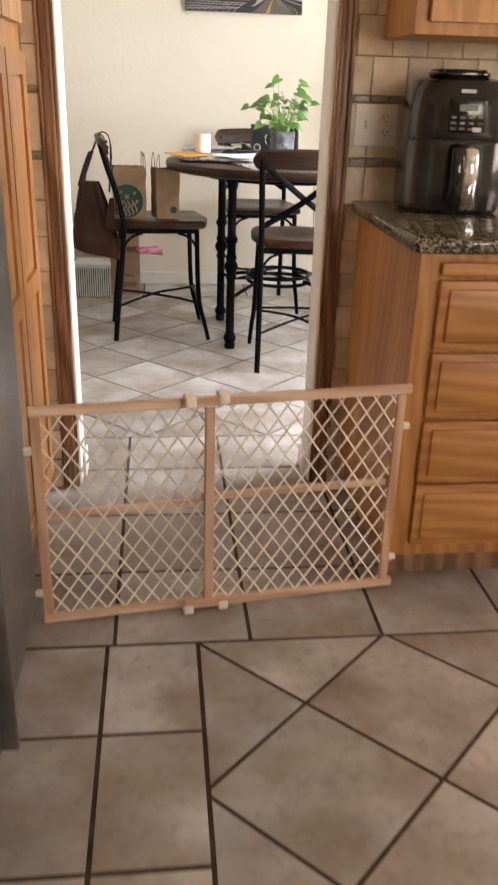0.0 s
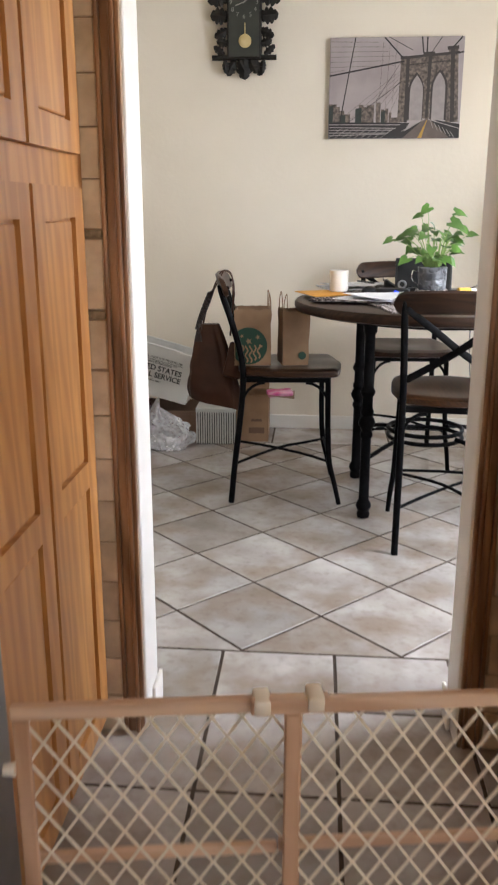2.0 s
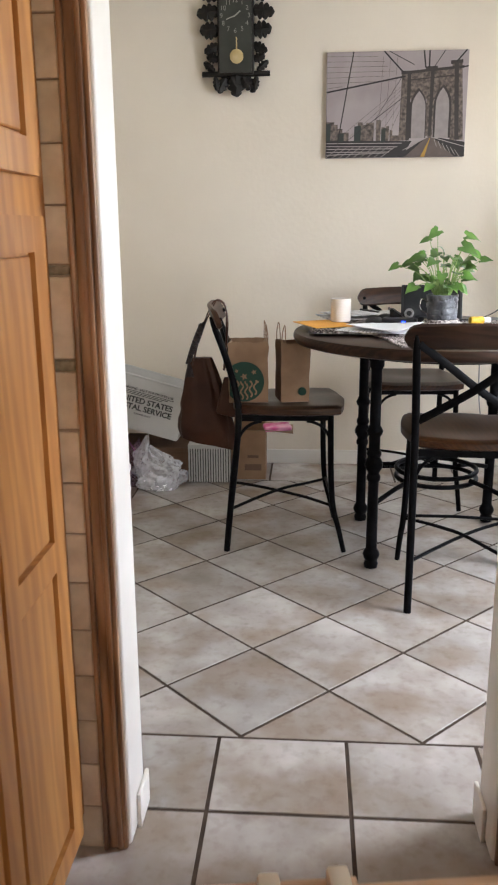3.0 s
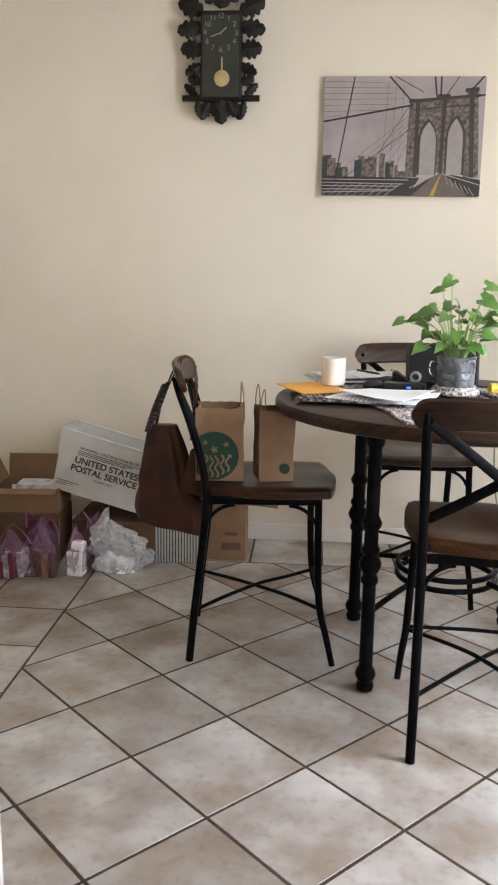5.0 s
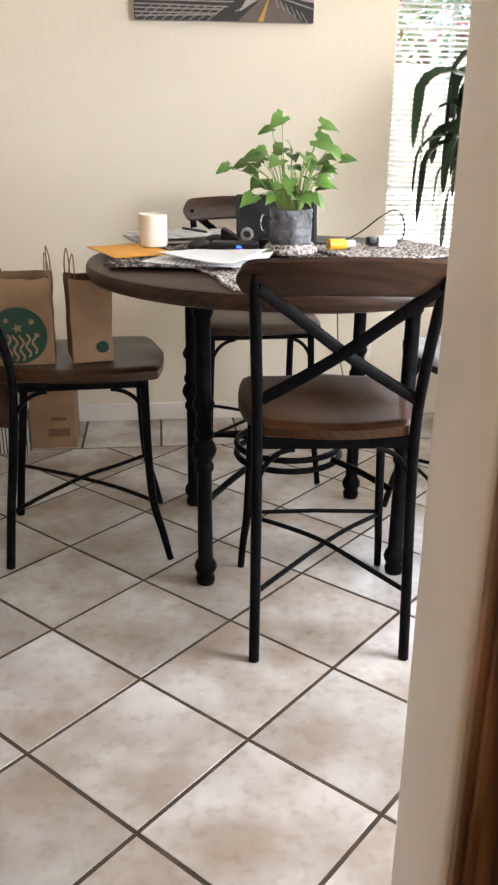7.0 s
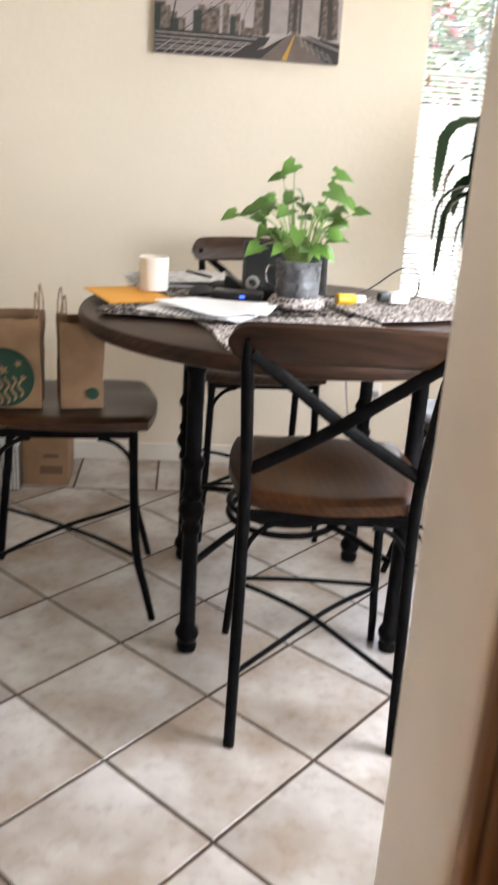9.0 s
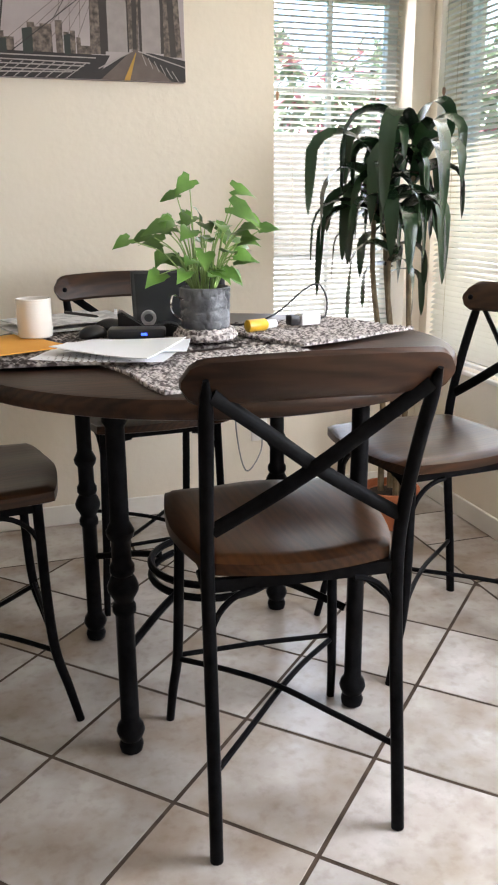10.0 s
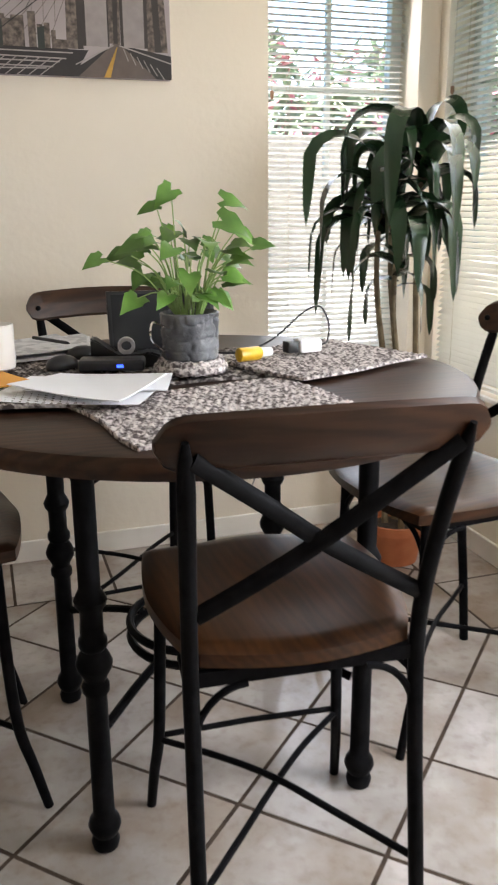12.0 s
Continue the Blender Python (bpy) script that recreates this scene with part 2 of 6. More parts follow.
# ---------------------------------------------------------------- the shell of the two rooms
BACK, SIDE, NEAR, FAR = 5.68, 1.862, 2.57, 2.70      # back wall, window wall, the doorway wall's two faces
DOOR_L, DOOR_R, DOOR_H = -0.338, 0.459, 2.10
CEIL = 2.62
WX0, WX1, WZ0, WZ1 = 1.19, 1.779, 0.66, 2.062       # back window
SY0, SY1, SZ0, SZ1 = 4.55, 5.62, 0.605, 2.10        # side window
NY0, NY1 = 2.95, 3.80                               # second side window, unseen, added to let light in

bm = boxes((-2.8, 3.2, -2.4, BACK + 0.20, -0.15, -0.0014))
floor = tagged(link_mesh("floor", bm, M_GROUT), "floor of stone-look ceramic tiles with dark grout", "floor", kind="structure")

T = 0.20
bm = boxes((-2.8, WX0, BACK, BACK + T, -0.1, CEIL), (WX0, WX1, BACK, BACK + T, -0.1, WZ0), (WX0, WX1, BACK, BACK + T, WZ1, CEIL),
           (WX1, SIDE + T, BACK, BACK + T, -0.1, CEIL))
tagged(link_mesh("wall_north", bm, M_WALL), "cream textured plaster wall with a narrow window", "wall", kind="structure")
bm = boxes((SIDE, SIDE + T, FAR, NY0, -0.1, CEIL), (SIDE, SIDE + T, NY0, NY1, -0.1, SZ0), (SIDE, SIDE + T, NY0, NY1, SZ1, CEIL),
           (SIDE, SIDE + T, NY1, SY0, -0.1, CEIL), (SIDE, SIDE + T, SY0, SY1, -0.1, SZ0), (SIDE, SIDE + T, SY0, SY1, SZ1, CEIL),
           (SIDE, SIDE + T, SY1, BACK, -0.1, CEIL))
tagged(link_mesh("wall_east", bm, M_WALL), "cream textured plaster wall with a wide window", "wall", kind="structure")
bm = boxes((-2.8, -2.64, FAR, BACK, -0.1, CEIL))
tagged(link_mesh("wall_west", bm, M_WALL), "plain cream plaster wall", "wall", kind="structure")
bm = boxes((-2.8, DOOR_L, NEAR, FAR, -0.1, CEIL), (DOOR_L, DOOR_R, NEAR, FAR, DOOR_H, CEIL), (DOOR_R, 3.2, NEAR, FAR, -0.1, CEIL))
tagged(link_mesh("wall_doorway", bm, M_WALL), "cream plaster wall with a doorway between kitchen and dining room", "wall", kind="structure")
KW = (1.2, 2.6, 1.1, 2.1)                           # kitchen window, unseen, added for the south fill lamp
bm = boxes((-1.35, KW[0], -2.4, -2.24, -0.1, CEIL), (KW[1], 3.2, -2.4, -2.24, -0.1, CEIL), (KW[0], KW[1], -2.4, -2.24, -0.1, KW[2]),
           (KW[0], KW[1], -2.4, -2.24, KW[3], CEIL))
tagged(link_mesh("wall_south", bm, M_WALL), "cream kitchen wall with an added window", "wall", kind="structure")
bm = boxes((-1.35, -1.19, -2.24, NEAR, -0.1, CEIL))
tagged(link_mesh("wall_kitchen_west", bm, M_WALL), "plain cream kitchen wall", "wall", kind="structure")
EW = (1.0, 2.2, 1.15, 2.1)                          # second kitchen window, unseen, added for the east fill lamp
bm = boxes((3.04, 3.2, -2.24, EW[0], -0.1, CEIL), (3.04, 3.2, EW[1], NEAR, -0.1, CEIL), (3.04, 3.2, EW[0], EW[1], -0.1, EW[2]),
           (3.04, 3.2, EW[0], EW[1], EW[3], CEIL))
tagged(link_mesh("wall_kitchen_east", bm, M_WALL), "cream kitchen wall with an added window over the counter", "wall", kind="structure")
bm = boxes((-2.8, 3.2, -2.4, BACK + T, CEIL, CEIL + 0.15))
tagged(link_mesh("ceiling", bm, M_CEIL), "off-white plastered ceiling", "ceiling", kind="structure")
bm = boxes((-300, 300, -300, 300, -0.35, -0.155))
tagged(link_mesh("ground", bm, M_GRASS), "green lawn outside the house", "ground", kind="structure")


# ---------------------------------------------------------------- dining table
TX, TY = 0.586, 4.442


def dining_table(m):
    t = thing("dining_table", "round dark walnut counter-height dining table on black iron legs", "dining table", m)
    bm = bmesh.new()
    lathe(bm, [(0.02, 0.868), (0.577, 0.868), (0.595, 0.874), (0.603, 0.888), (0.603, 0.902), (0.597, 0.912), (0.586, 0.915), (0.02, 0.915)], n=96)
    part("tabletop", bm, M_DARKWOOD, t, smooth=True)
    bm = bmesh.new()
    tube(bm, [(0.40 * math.cos(a * math.pi / 24), 0.40 * math.sin(a * math.pi / 24), 0.852) for a in range(48)], 0.016, n=8, closed=True)
    part("apron_ring", bm, M_IRON, t, smooth=True)
    prof = [(0.016, 0.0), (0.026, 0.004), (0.029, 0.02), (0.024, 0.034), (0.030, 0.045), (0.034, 0.058), (0.030, 0.072), (0.022, 0.085),
            (0.021, 0.36), (0.027, 0.368), (0.027, 0.382), (0.022, 0.392), (0.024, 0.40), (0.034, 0.418), (0.036, 0.43), (0.030, 0.446), (0.023, 0.458),
            (0.028, 0.466), (0.028, 0.48), (0.022, 0.49), (0.022, 0.54), (0.029, 0.55), (0.032, 0.562), (0.026, 0.575), (0.021, 0.585),
            (0.021, 0.80), (0.028, 0.812), (0.028, 0.83), (0.036, 0.845), (0.036, 0.868)]
    for sx in (-1, 1):
        for sy in (-1, 1):
            bm = bmesh.new()
            lathe(bm, prof, (sx * 0.288, sy * 0.28, 0), n=18)
            leg = part("leg", bm, M_IRON, t, smooth=True)
            bm = bmesh.new()
            d = Vector((sx * 0.288, sy * 0.28, 0.0)).normalized()
            tube(bm, smooth_path([(sx * 0.27, sy * 0.262, 0.27), (d.x * 0.26, d.y * 0.26, 0.30), (d.x * 0.165, d.y * 0.165, 0.315)]), 0.010, n=8)
            part("stretcher", bm, M_IRON, t, smooth=True)
    for z in (0.300, 0.335):
        bm = bmesh.new()
        tube(bm, [(0.165 * math.cos(a * math.pi / 18), 0.165 * math.sin(a * math.pi / 18), z) for a in range(36)], 0.010, n=8, closed=True)
        part("ring", bm, M_IRON, t, smooth=True)
    return t


dining_table(pose(TX, TY, 0, 0, 0, 1))


# ---------------------------------------------------------------- chairs
def counter_chair(m):
    c = thing("dining_chair", "dark walnut dining chair on a black iron frame with crossed back", "chair", m, "chairs round the table")
    # saddle seat, wider in front
    bm = bmesh.new()
    nu, nv = 20, 20
    grid = {}
    for side in (0, 1):
        for i in range(nu + 1):
            for j in range(nv + 1):
                u, v = 2 * i / nu - 1, 2 * j / nv - 1
                # rounded square
                k = 0.86 + 0.14 * (1 - abs(u * v) ** 1.5)
                half = 0.212 + 0.030 * (v + 1) / 2 - 0.012 * max(0, -v) ** 3
                x, y = u * half * k, v * 0.238 * k + 0.018
                edge = max(abs(u), abs(v))
                dip = 0.014 * math.exp(-((u / 0.62) ** 2)) * math.exp(-(((v + 0.25) / 0.55) ** 2)) + 0.004 * math.exp(-((abs(u) - 0.45) / 0.25) ** 2) * (v > 0) * v
                soft = 0.009 * max(0, (edge - 0.9) / 0.1) ** 2
                z = 0.622 - dip - soft if side == 0 else 0.582 + soft * 0.8
                grid[side, i, j] = bm.verts.new((x, y, z))
    for i in range(nu):
        for j in range(nv):
            bm.faces.new([grid[0, a, b] for a, b in ((i, j), (i + 1, j), (i + 1, j + 1), (i, j + 1))])
            bm.faces.new([grid[1, a, b] for a, b in ((i, j), (i, j + 1), (i + 1, j + 1), (i + 1, j))])
    rim = [(i, 0) for i in range(nu)] + [(nu, j) for j in range(nv)] + [(i, nv) for i in range(nu, 0, -1)] + [(0, j) for j in range(nv, 0, -1)]
    for a, b in zip(rim, rim[1:] + rim[:1]):
        bm.faces.new((grid[0, a[0], a[1]], grid[1, a[0], a[1]], grid[1, b[0], b[1]], grid[0, b[0], b[1]]))
    part("seat", bm, M_DARKWOOD_Y, c, smooth=True)
    bm = boxes((-0.175, 0.175, -0.195, -0.183, 0.558, 0.583), (-0.185, 0.185, 0.180, 0.192, 0.558, 0.583),
               (-0.187, -0.175, -0.183, 0.18, 0.558, 0.583), (0.175, 0.187, -0.183, 0.18, 0.558, 0.583))
    part("seat_frame", bm, M_IRON, c)
    for s in (-1, 1):
        bm = bmesh.new()
        tube(bm, smooth_path([(s * 0.192, -0.245, 0), (s * 0.190, -0.228, 0.18), (s * 0.188, -0.203, 0.40), (s * 0.188, -0.190, 0.58),
                              (s * 0.190, -0.205, 0.70), (s * 0.196, -0.248, 0.85), (s * 0.203, -0.297, 0.982)], 5),
             [0.0135] * 28 + [0.0125, 0.010, 0.005], n=12)
        part("back_leg", bm, M_IRON, c, smooth=True)
        bm = bmesh.new()
        tube(bm, smooth_path([(s * 0.213, 0.245, 0), (s * 0.206, 0.222, 0.10), (s * 0.196, 0.198, 0.20), (s * 0.190, 0.188, 0.35), (s * 0.182, 0.184, 0.583)], 5),
             [0.0105 + 0.002 * min(1, k / 12) for k in range(21)], n=12)
        part("front_leg", bm, M_IRON, c, smooth=True)
    # arched corner brackets
    for s in (-1, 1):
        for y, dy in ((-0.195, 0.1), (0.186, -0.1)):
            bm = bmesh.new()
            tube(bm, [(s * (0.186 - 0.088 * (1 - math.cos(a))), y, 0.452 + 0.105 * math.sin(a)) for a in [k * math.pi / 16 for k in range(9)]], 0.0065, n=8)
            part("bracket", bm, M_IRON, c, smooth=True)
            bm = bmesh.new()
            tube(bm, [(s * 0.188, y + (1 - math.cos(a)) * dy, 0.452 + 0.105 * math.sin(a)) for a in [k * math.pi / 16 for k in range(9)]], 0.0065, n=8)
            part("bracket", bm, M_IRON, c, smooth=True)
    # crossed stretchers
    for s in (-1, 1):
        bm = bmesh.new()
        tube(bm, smooth_path([(s * 0.190, -0.225, 0.185), (s * 0.09, -0.11, 0.199 + 0.004 * s), (0, 0, 0.206 + 0.008 * s), (-s * 0.09, 0.10, 0.203 + 0.004 * s), (-s * 0.193, 0.196, 0.197)]), 0.0068, n=8)
        part("stretcher", bm, M_IRON, c, smooth=True)
    bm = bmesh.new()
    tube(bm, [(-0.194, 0.198, 0.206), (0.0, 0.199, 0.210), (0.194, 0.198, 0.206)], 0.0065, n=8)
    part("front_stretcher", bm, M_IRON, c, smooth=True)
    # crossed back bars
    for s in (-1, 1):
        bm = bmesh.new()
        pts = smooth_path([(s * 0.192, -0.288, 0.955), (s * 0.09, -0.263 - 0.004 * s, 0.876), (0, -0.240 - 0.005 * s, 0.804), (-s * 0.09, -0.221 - 0.004 * s, 0.742), (-s * 0.180, -0.203, 0.684)], 4)
        tube(bm, pts, 0.0138, n=10, flat=0.38, up=(0, -0.92, 0.38))
        part("cross_bar", bm, M_IRON, c, smooth=True)
    # bowed top rail with rounded ends
    bm = bmesh.new()
    nx, nz, rail = 36, 8, {}
    for i in range(nx + 1):
        u = 2 * i / nx - 1
        x = u * 0.240
        h = 0.043 * (1 - max(0, (abs(u) - 0.80) / 0.20) ** 2.6) ** 0.5 if abs(u) < 1 else 0.006
        h = max(h, 0.008)
        yb = -0.296 + 0.030 * u * u
        zc = 0.981 - 0.010 * u * u
        for j in range(nz):
            a = 2 * math.pi * j / nz
            ca, sa = math.cos(a), math.sin(a)
            w = 0.0125 * (abs(ca) ** 0.5) * (1 if ca > 0 else -1)
            z = h * (abs(sa) ** 0.6) * (1 if sa > 0 else -1)
            rail[i, j] = bm.verts.new((x, yb + w - z * 0.32, zc + z))
    for i in range(nx):
        for j in range(nz):
            bm.faces.new((rail[i, j], rail[i + 1, j], rail[i + 1, (j + 1) % nz], rail[i, (j + 1) % nz]))
    for i in (0, nx):
        bm.faces.new([rail[i, j] for j in range(nz)])
    r = part("top_rail", bm, M_DARKWOOD, c, smooth=True)
    for s in (-1, 1):
        bm = bmesh.new()
        bmesh.ops.create_uvsphere(bm, u_segments=10, v_segments=6, radius=0.0085, matrix=Matrix.Translation((s * 0.206, -0.257, 0.971)))
        ob = part("rivet", bm, M_IRON, c, smooth=True)
    return c


chair = counter_chair(pose(0.612, 3.99, 0, 0, 0, -4))
for x, y, turn in ((-0.058, 4.512, -86), (0.545, 5.10, 183), (1.236, 4.45, 95)):
    copy_thing(chair, pose(x, y, 0, 0, 0, turn))


# ---------------------------------------------------------------- trim of the rooms
bm = boxes((-2.64, SIDE, BACK - 0.014, BACK - 0.0005, 0.0, 0.082), bevel=0.004)
tagged(link_mesh("baseboard", bm, M_WHITE), "low cream-white painted baseboard", "baseboard", kind="structure")
bm = boxes((SIDE - 0.013, SIDE - 0.0005, FAR, BACK - 0.015, 0.0, 0.082), bevel=0.004)
tagged(link_mesh("baseboard", bm, M_WHITE), "low cream-white painted baseboard", "baseboard", kind="structure")

for s, x in ((1, DOOR_L), (-1, DOOR_R)):
    bm = bmesh.new()
    a, b = sorted((x - s * 0.008, x + s * 0.012))
    box(bm, a, b, NEAR - 0.004, FAR + 0.012, 0.0, DOOR_H, 0.0095, 3)
    tagged(link_mesh("trim", bm, M_WHITE, True), "white painted rounded door jamb", "door jamb", kind="structure")
    bm = bmesh.new()
    a, b = sorted((x + s * 0.0125, x + s * 0.022))
    box(bm, a, b, FAR - 0.075, FAR + 0.024, 0.0, 0.085, 0.003, 2)
    tagged(link_mesh("trim", bm, M_WHITE, True), "short white baseboard return in the doorway", "baseboard", kind="structure")
    # moulded wooden casing on the kitchen side
    cas = thing("trim", "moulded brown wooden door casing", "door casing", kind="structure")
    for lo, hi, d in ((0.0, 0.011, 0.014), (0.011, 0.022, 0.019), (0.022, 0.042, 0.013), (0.042, 0.052, 0.022)):
        a, b = sorted((x - s * (lo - 0.005), x - s * (hi - 0.005)))
        bm = bmesh.new()
        box(bm, a, b, NEAR - d, NEAR - 0.0006, 0.0, DOOR_H + 0.06, 0.004, 2)
        part("casing_strip", bm, M_CASING, cas, smooth=True)
bm = bmesh.new()
box(bm, DOOR_L - 0.076, DOOR_R + 0.076, NEAR - 0.026, NEAR - 0.0006, DOOR_H + 0.0605, DOOR_H + 0.13, 0.004)
tagged(link_mesh("trim", bm, M_CASING), "brown wooden door head casing", "door casing", kind="structure")


# ---------------------------------------------------------------- windows and blinds
M_GLASS = bpy.data.materials.new("window_glass")
M_GLASS.use_nodes = True
gl = M_GLASS.node_tree.nodes["Principled BSDF"]
gl.inputs["Transmission Weight"].default_value, gl.inputs["Roughness"].default_value, gl.inputs["IOR"].default_value = 1.0, 0.0, 1.02
M_CORD = surface("blind_cord", (0.50, 0.45, 0.36), (0.56, 0.50, 0.40), rough=0.8)


def window(name, width, height, cols, rows, m, label):
    """Built in the x-z plane, outward along +y."""
    w = thing(name, label, "window", m, kind="structure")
    f = 0.045
    bm = boxes((0, f, 0, 0.05, 0, height), (width - f, width, 0, 0.05, 0, height), (f, width - f, 0, 0.05, 0, f), (f, width - f, 0, 0.05, height - f, height), bevel=0.004)
    part("window_frame", bm, M_FRAME, w)
    for i in range(1, cols):
        x = f + (width - 2 * f) * i / cols
        part("muntin", boxes((x - 0.009, x + 0.009, 0.012, 0.036, f, height - f)), M_FRAME, w)
    for j in range(1, rows):
        z = f + (height - 2 * f) * j / rows
        part("muntin", boxes((f, width - f, 0.014, 0.034, z - 0.009, z + 0.009)), M_FRAME, w)
    p = part("pane", boxes((f, width - f, 0.023, 0.026, f, height - f)), M_GLASS, w)
    p.visible_shadow = False
    return w


def blind(width, height, pitch, tilt, m, label, wand=0.04):
    b = thing("venetian_blind", label, "blind", m)
    bm = bmesh.new()
    box(bm, 0, width, -0.016, 0.016, height - 0.032, height, 0.003)
    part("headrail", bm, M_BLIND, b)
    bm = bmesh.new()
    rows = [[], []]
    for k in range(6):
        a = (k / 5 - 0.5) * 0.9
        y, z = 0.0275 * math.sin(a) / 0.87, 0.004 * math.cos(a * 1.4) - 0.003
        ct, st = math.cos(radians(tilt)), math.sin(radians(tilt))
        for e, x in ((0, 0.004), (1, width - 0.004)):
            rows[e].append((bm.verts.new((x, y * ct - z * st, y * st + z * ct)), bm.verts.new((x, y * ct - (z - 0.0009) * st, y * st + (z - 0.0009) * ct))))
    for k in range(5):
        bm.faces.new((rows[0][k][0], rows[1][k][0], rows[1][k + 1][0], rows[0][k + 1][0]))
        bm.faces.new((rows[0][k][1], rows[0][k + 1][1], rows[1][k + 1][1], rows[1][k][1]))
    for k, flip in ((0, 0), (5, 1)):
        bm.faces.new((rows[0][k][0], rows[0][k][1], rows[1][k][1], rows[1][k][0]))
    z, first = height - 0.05, None
    while z > 0.03:
        if first is None:
            first = part("slat", bm, M_BLIND, b, smooth=True)
            ob = first
        else:
            ob = new("slat", first.data)
            ob.parent = b
        ob.location = (0, 0, z + random.uniform(-0.0008, 0.0008))
        ob.rotation_euler = (random.uniform(-0.05, 0.05), random.uniform(-0.001, 0.001), 0)
        z -= pitch
    bm = bmesh.new()
    box(bm, 0.002, width - 0.002, -0.012, 0.012, 0.006, 0.02, 0.003)
    part("bottom_rail", bm, M_BLIND, b)
    for x in (0.12, width / 2, width - 0.12) if width > 1 else (0.11, width - 0.11):
        for y in (-0.0145, 0.0145):
            bm = bmesh.new()
            tube(bm, [(x, y, 0.015), (x, y, height - 0.03)], 0.0009, n=5)
            part("cord", bm, M_CORD, b)
    bm = bmesh.new()
    tube(bm, [(wand, -0.021, height - 0.03), (wand, -0.023, height * 0.72)], 0.0011, n=5)
    c = part("pull_cord", bm, M_CORD, b)
    bm = bmesh.new()
    lathe(bm, [(0.002, 0.0), (0.007, -0.004), (0.0075, -0.02), (0.003, -0.032)][::-1], (wand, -0.023, height * 0.72), n=10)
    part("tassel", bm, M_CASING, b, smooth=True)
    return b


window("window_1", WX1 - WX0, WZ1 - WZ0, 2, 4, pose(WX0, BACK + 0.145, WZ0), "narrow white-framed window with grid panes and blinds")
window("window_2", SY1 - SY0, SZ1 - SZ0, 2, 4, pose(SIDE + 0.105, SY1, SZ0, 0, 0, -90), "wide white-framed window with grid panes and blinds")
# the next window is unseen, added round the near fill lamp
window("added_side_window", NY1 - NY0, SZ1 - SZ0, 2, 4, pose(SIDE + 0.105, NY1, SZ0, 0, 0, -90), "added unseen white-framed window with clear grid panes")
blind(WX1 - WX0 - 0.01, WZ1 - WZ0 - 0.006, 0.0215, 24, pose(WX0 + 0.005, BACK + 0.112, WZ0 + 0.004), "white venetian blind with open slats in the narrow window")
blind(SY1 - SY0 - 0.012, SZ1 - SZ0 - 0.006, 0.0215, 36, pose(SIDE + 0.022, SY1 - 0.006, SZ0 + 0.004, 0, 0, -90), "white venetian blind with half-open slats in the wide window")
bm = bmesh.new()
box(bm, SIDE - 0.018, SIDE + 0.10, SY0, SY1, SZ0 - 0.018, SZ0 - 0.0006, 0.004)
tagged(link_mesh("trim", bm, M_WHITE), "white painted window sill", "window sill", kind="structure")
bm = bmesh.new()
box(bm, WX0, WX1, BACK - 0.012, BACK + 0.10, WZ0 - 0.018, WZ0 - 0.0006, 0.004)
tagged(link_mesh("trim", bm, M_WHITE), "white painted window sill", "window sill", kind="structure")
# unseen kitchen window, added to hold the south fill lamp
window("added_kitchen_window", KW[1] - KW[0], KW[3] - KW[2], 2, 2, pose(KW[1], -2.30, KW[2], 0, 0, 180), "added unseen kitchen window with a white frame")
# this one over the counter is unseen too, added for the east fill
window("added_counter_window", EW[1] - EW[0], EW[3] - EW[2], 2, 2, pose(3.10, EW[1], EW[2], 0, 0, -90), "added unseen kitchen window over the counter with a white frame")

# ---------------------------------------------------------------- the garden outside
M_LEAF_OUT = surface("garden_leaf", (0.24, 0.31, 0.20), (0.38, 0.44, 0.31), scale=3, rough=0.5, vary=0.3, island=True)
M_BLOSSOM = surface("pink_blossom", (0.75, 0.20, 0.28), (0.85, 0.42, 0.48), scale=9, rough=0.6, vary=0.2, island=True)
M_BARK = surface("grey_brown_bark", (0.10, 0.075, 0.05), (0.18, 0.13, 0.09), scale=20, rough=0.9, bump=0.6, bump_scale=50)
for nm, rect in (("garden_wall", (-6, 7.3, 10.2, 10.35, -0.16, 1.86)), ("garden_wall", (7.3, 7.45, -3, 10.35, -0.16, 1.86))):
    bm = bmesh.new()
    box(bm, *rect, 0.01)
    g = tagged(link_mesh(nm, bm, M_STUCCO), "grey stucco garden wall on the lawn", "garden wall")


def leaf_cloud(rng, count, centre, spread, size):
    verts, faces = [], []
    for _ in range(count):
        d = Vector((rng.gauss(0, 1), rng.gauss(0, 1), rng.gauss(0, 1)))
        d = d.normalized() * rng.random() ** 0.4
        p = Vector(centre) + Vector((d.x * spread[0], d.y * spread[1], d.z * spread[2]))
        p += Vector([0.25 * c for c in noise.noise_vector(p * 1.7)])
        e = Euler((rng.uniform(-1, 1), rng.uniform(-1, 1), rng.uniform(0, 6.28))).to_matrix()
        l, w = size * rng.uniform(0.7, 1.3), size * 0.32
        k = len(verts)
        for q in ((0, -l, 0), (w, 0, 0.02), (0, l, -0.01), (-w, 0, 0.02)):
            verts.append(p + e @ Vector(q))
        faces.append((k, k + 1, k + 2, k + 3))
    return verts, faces


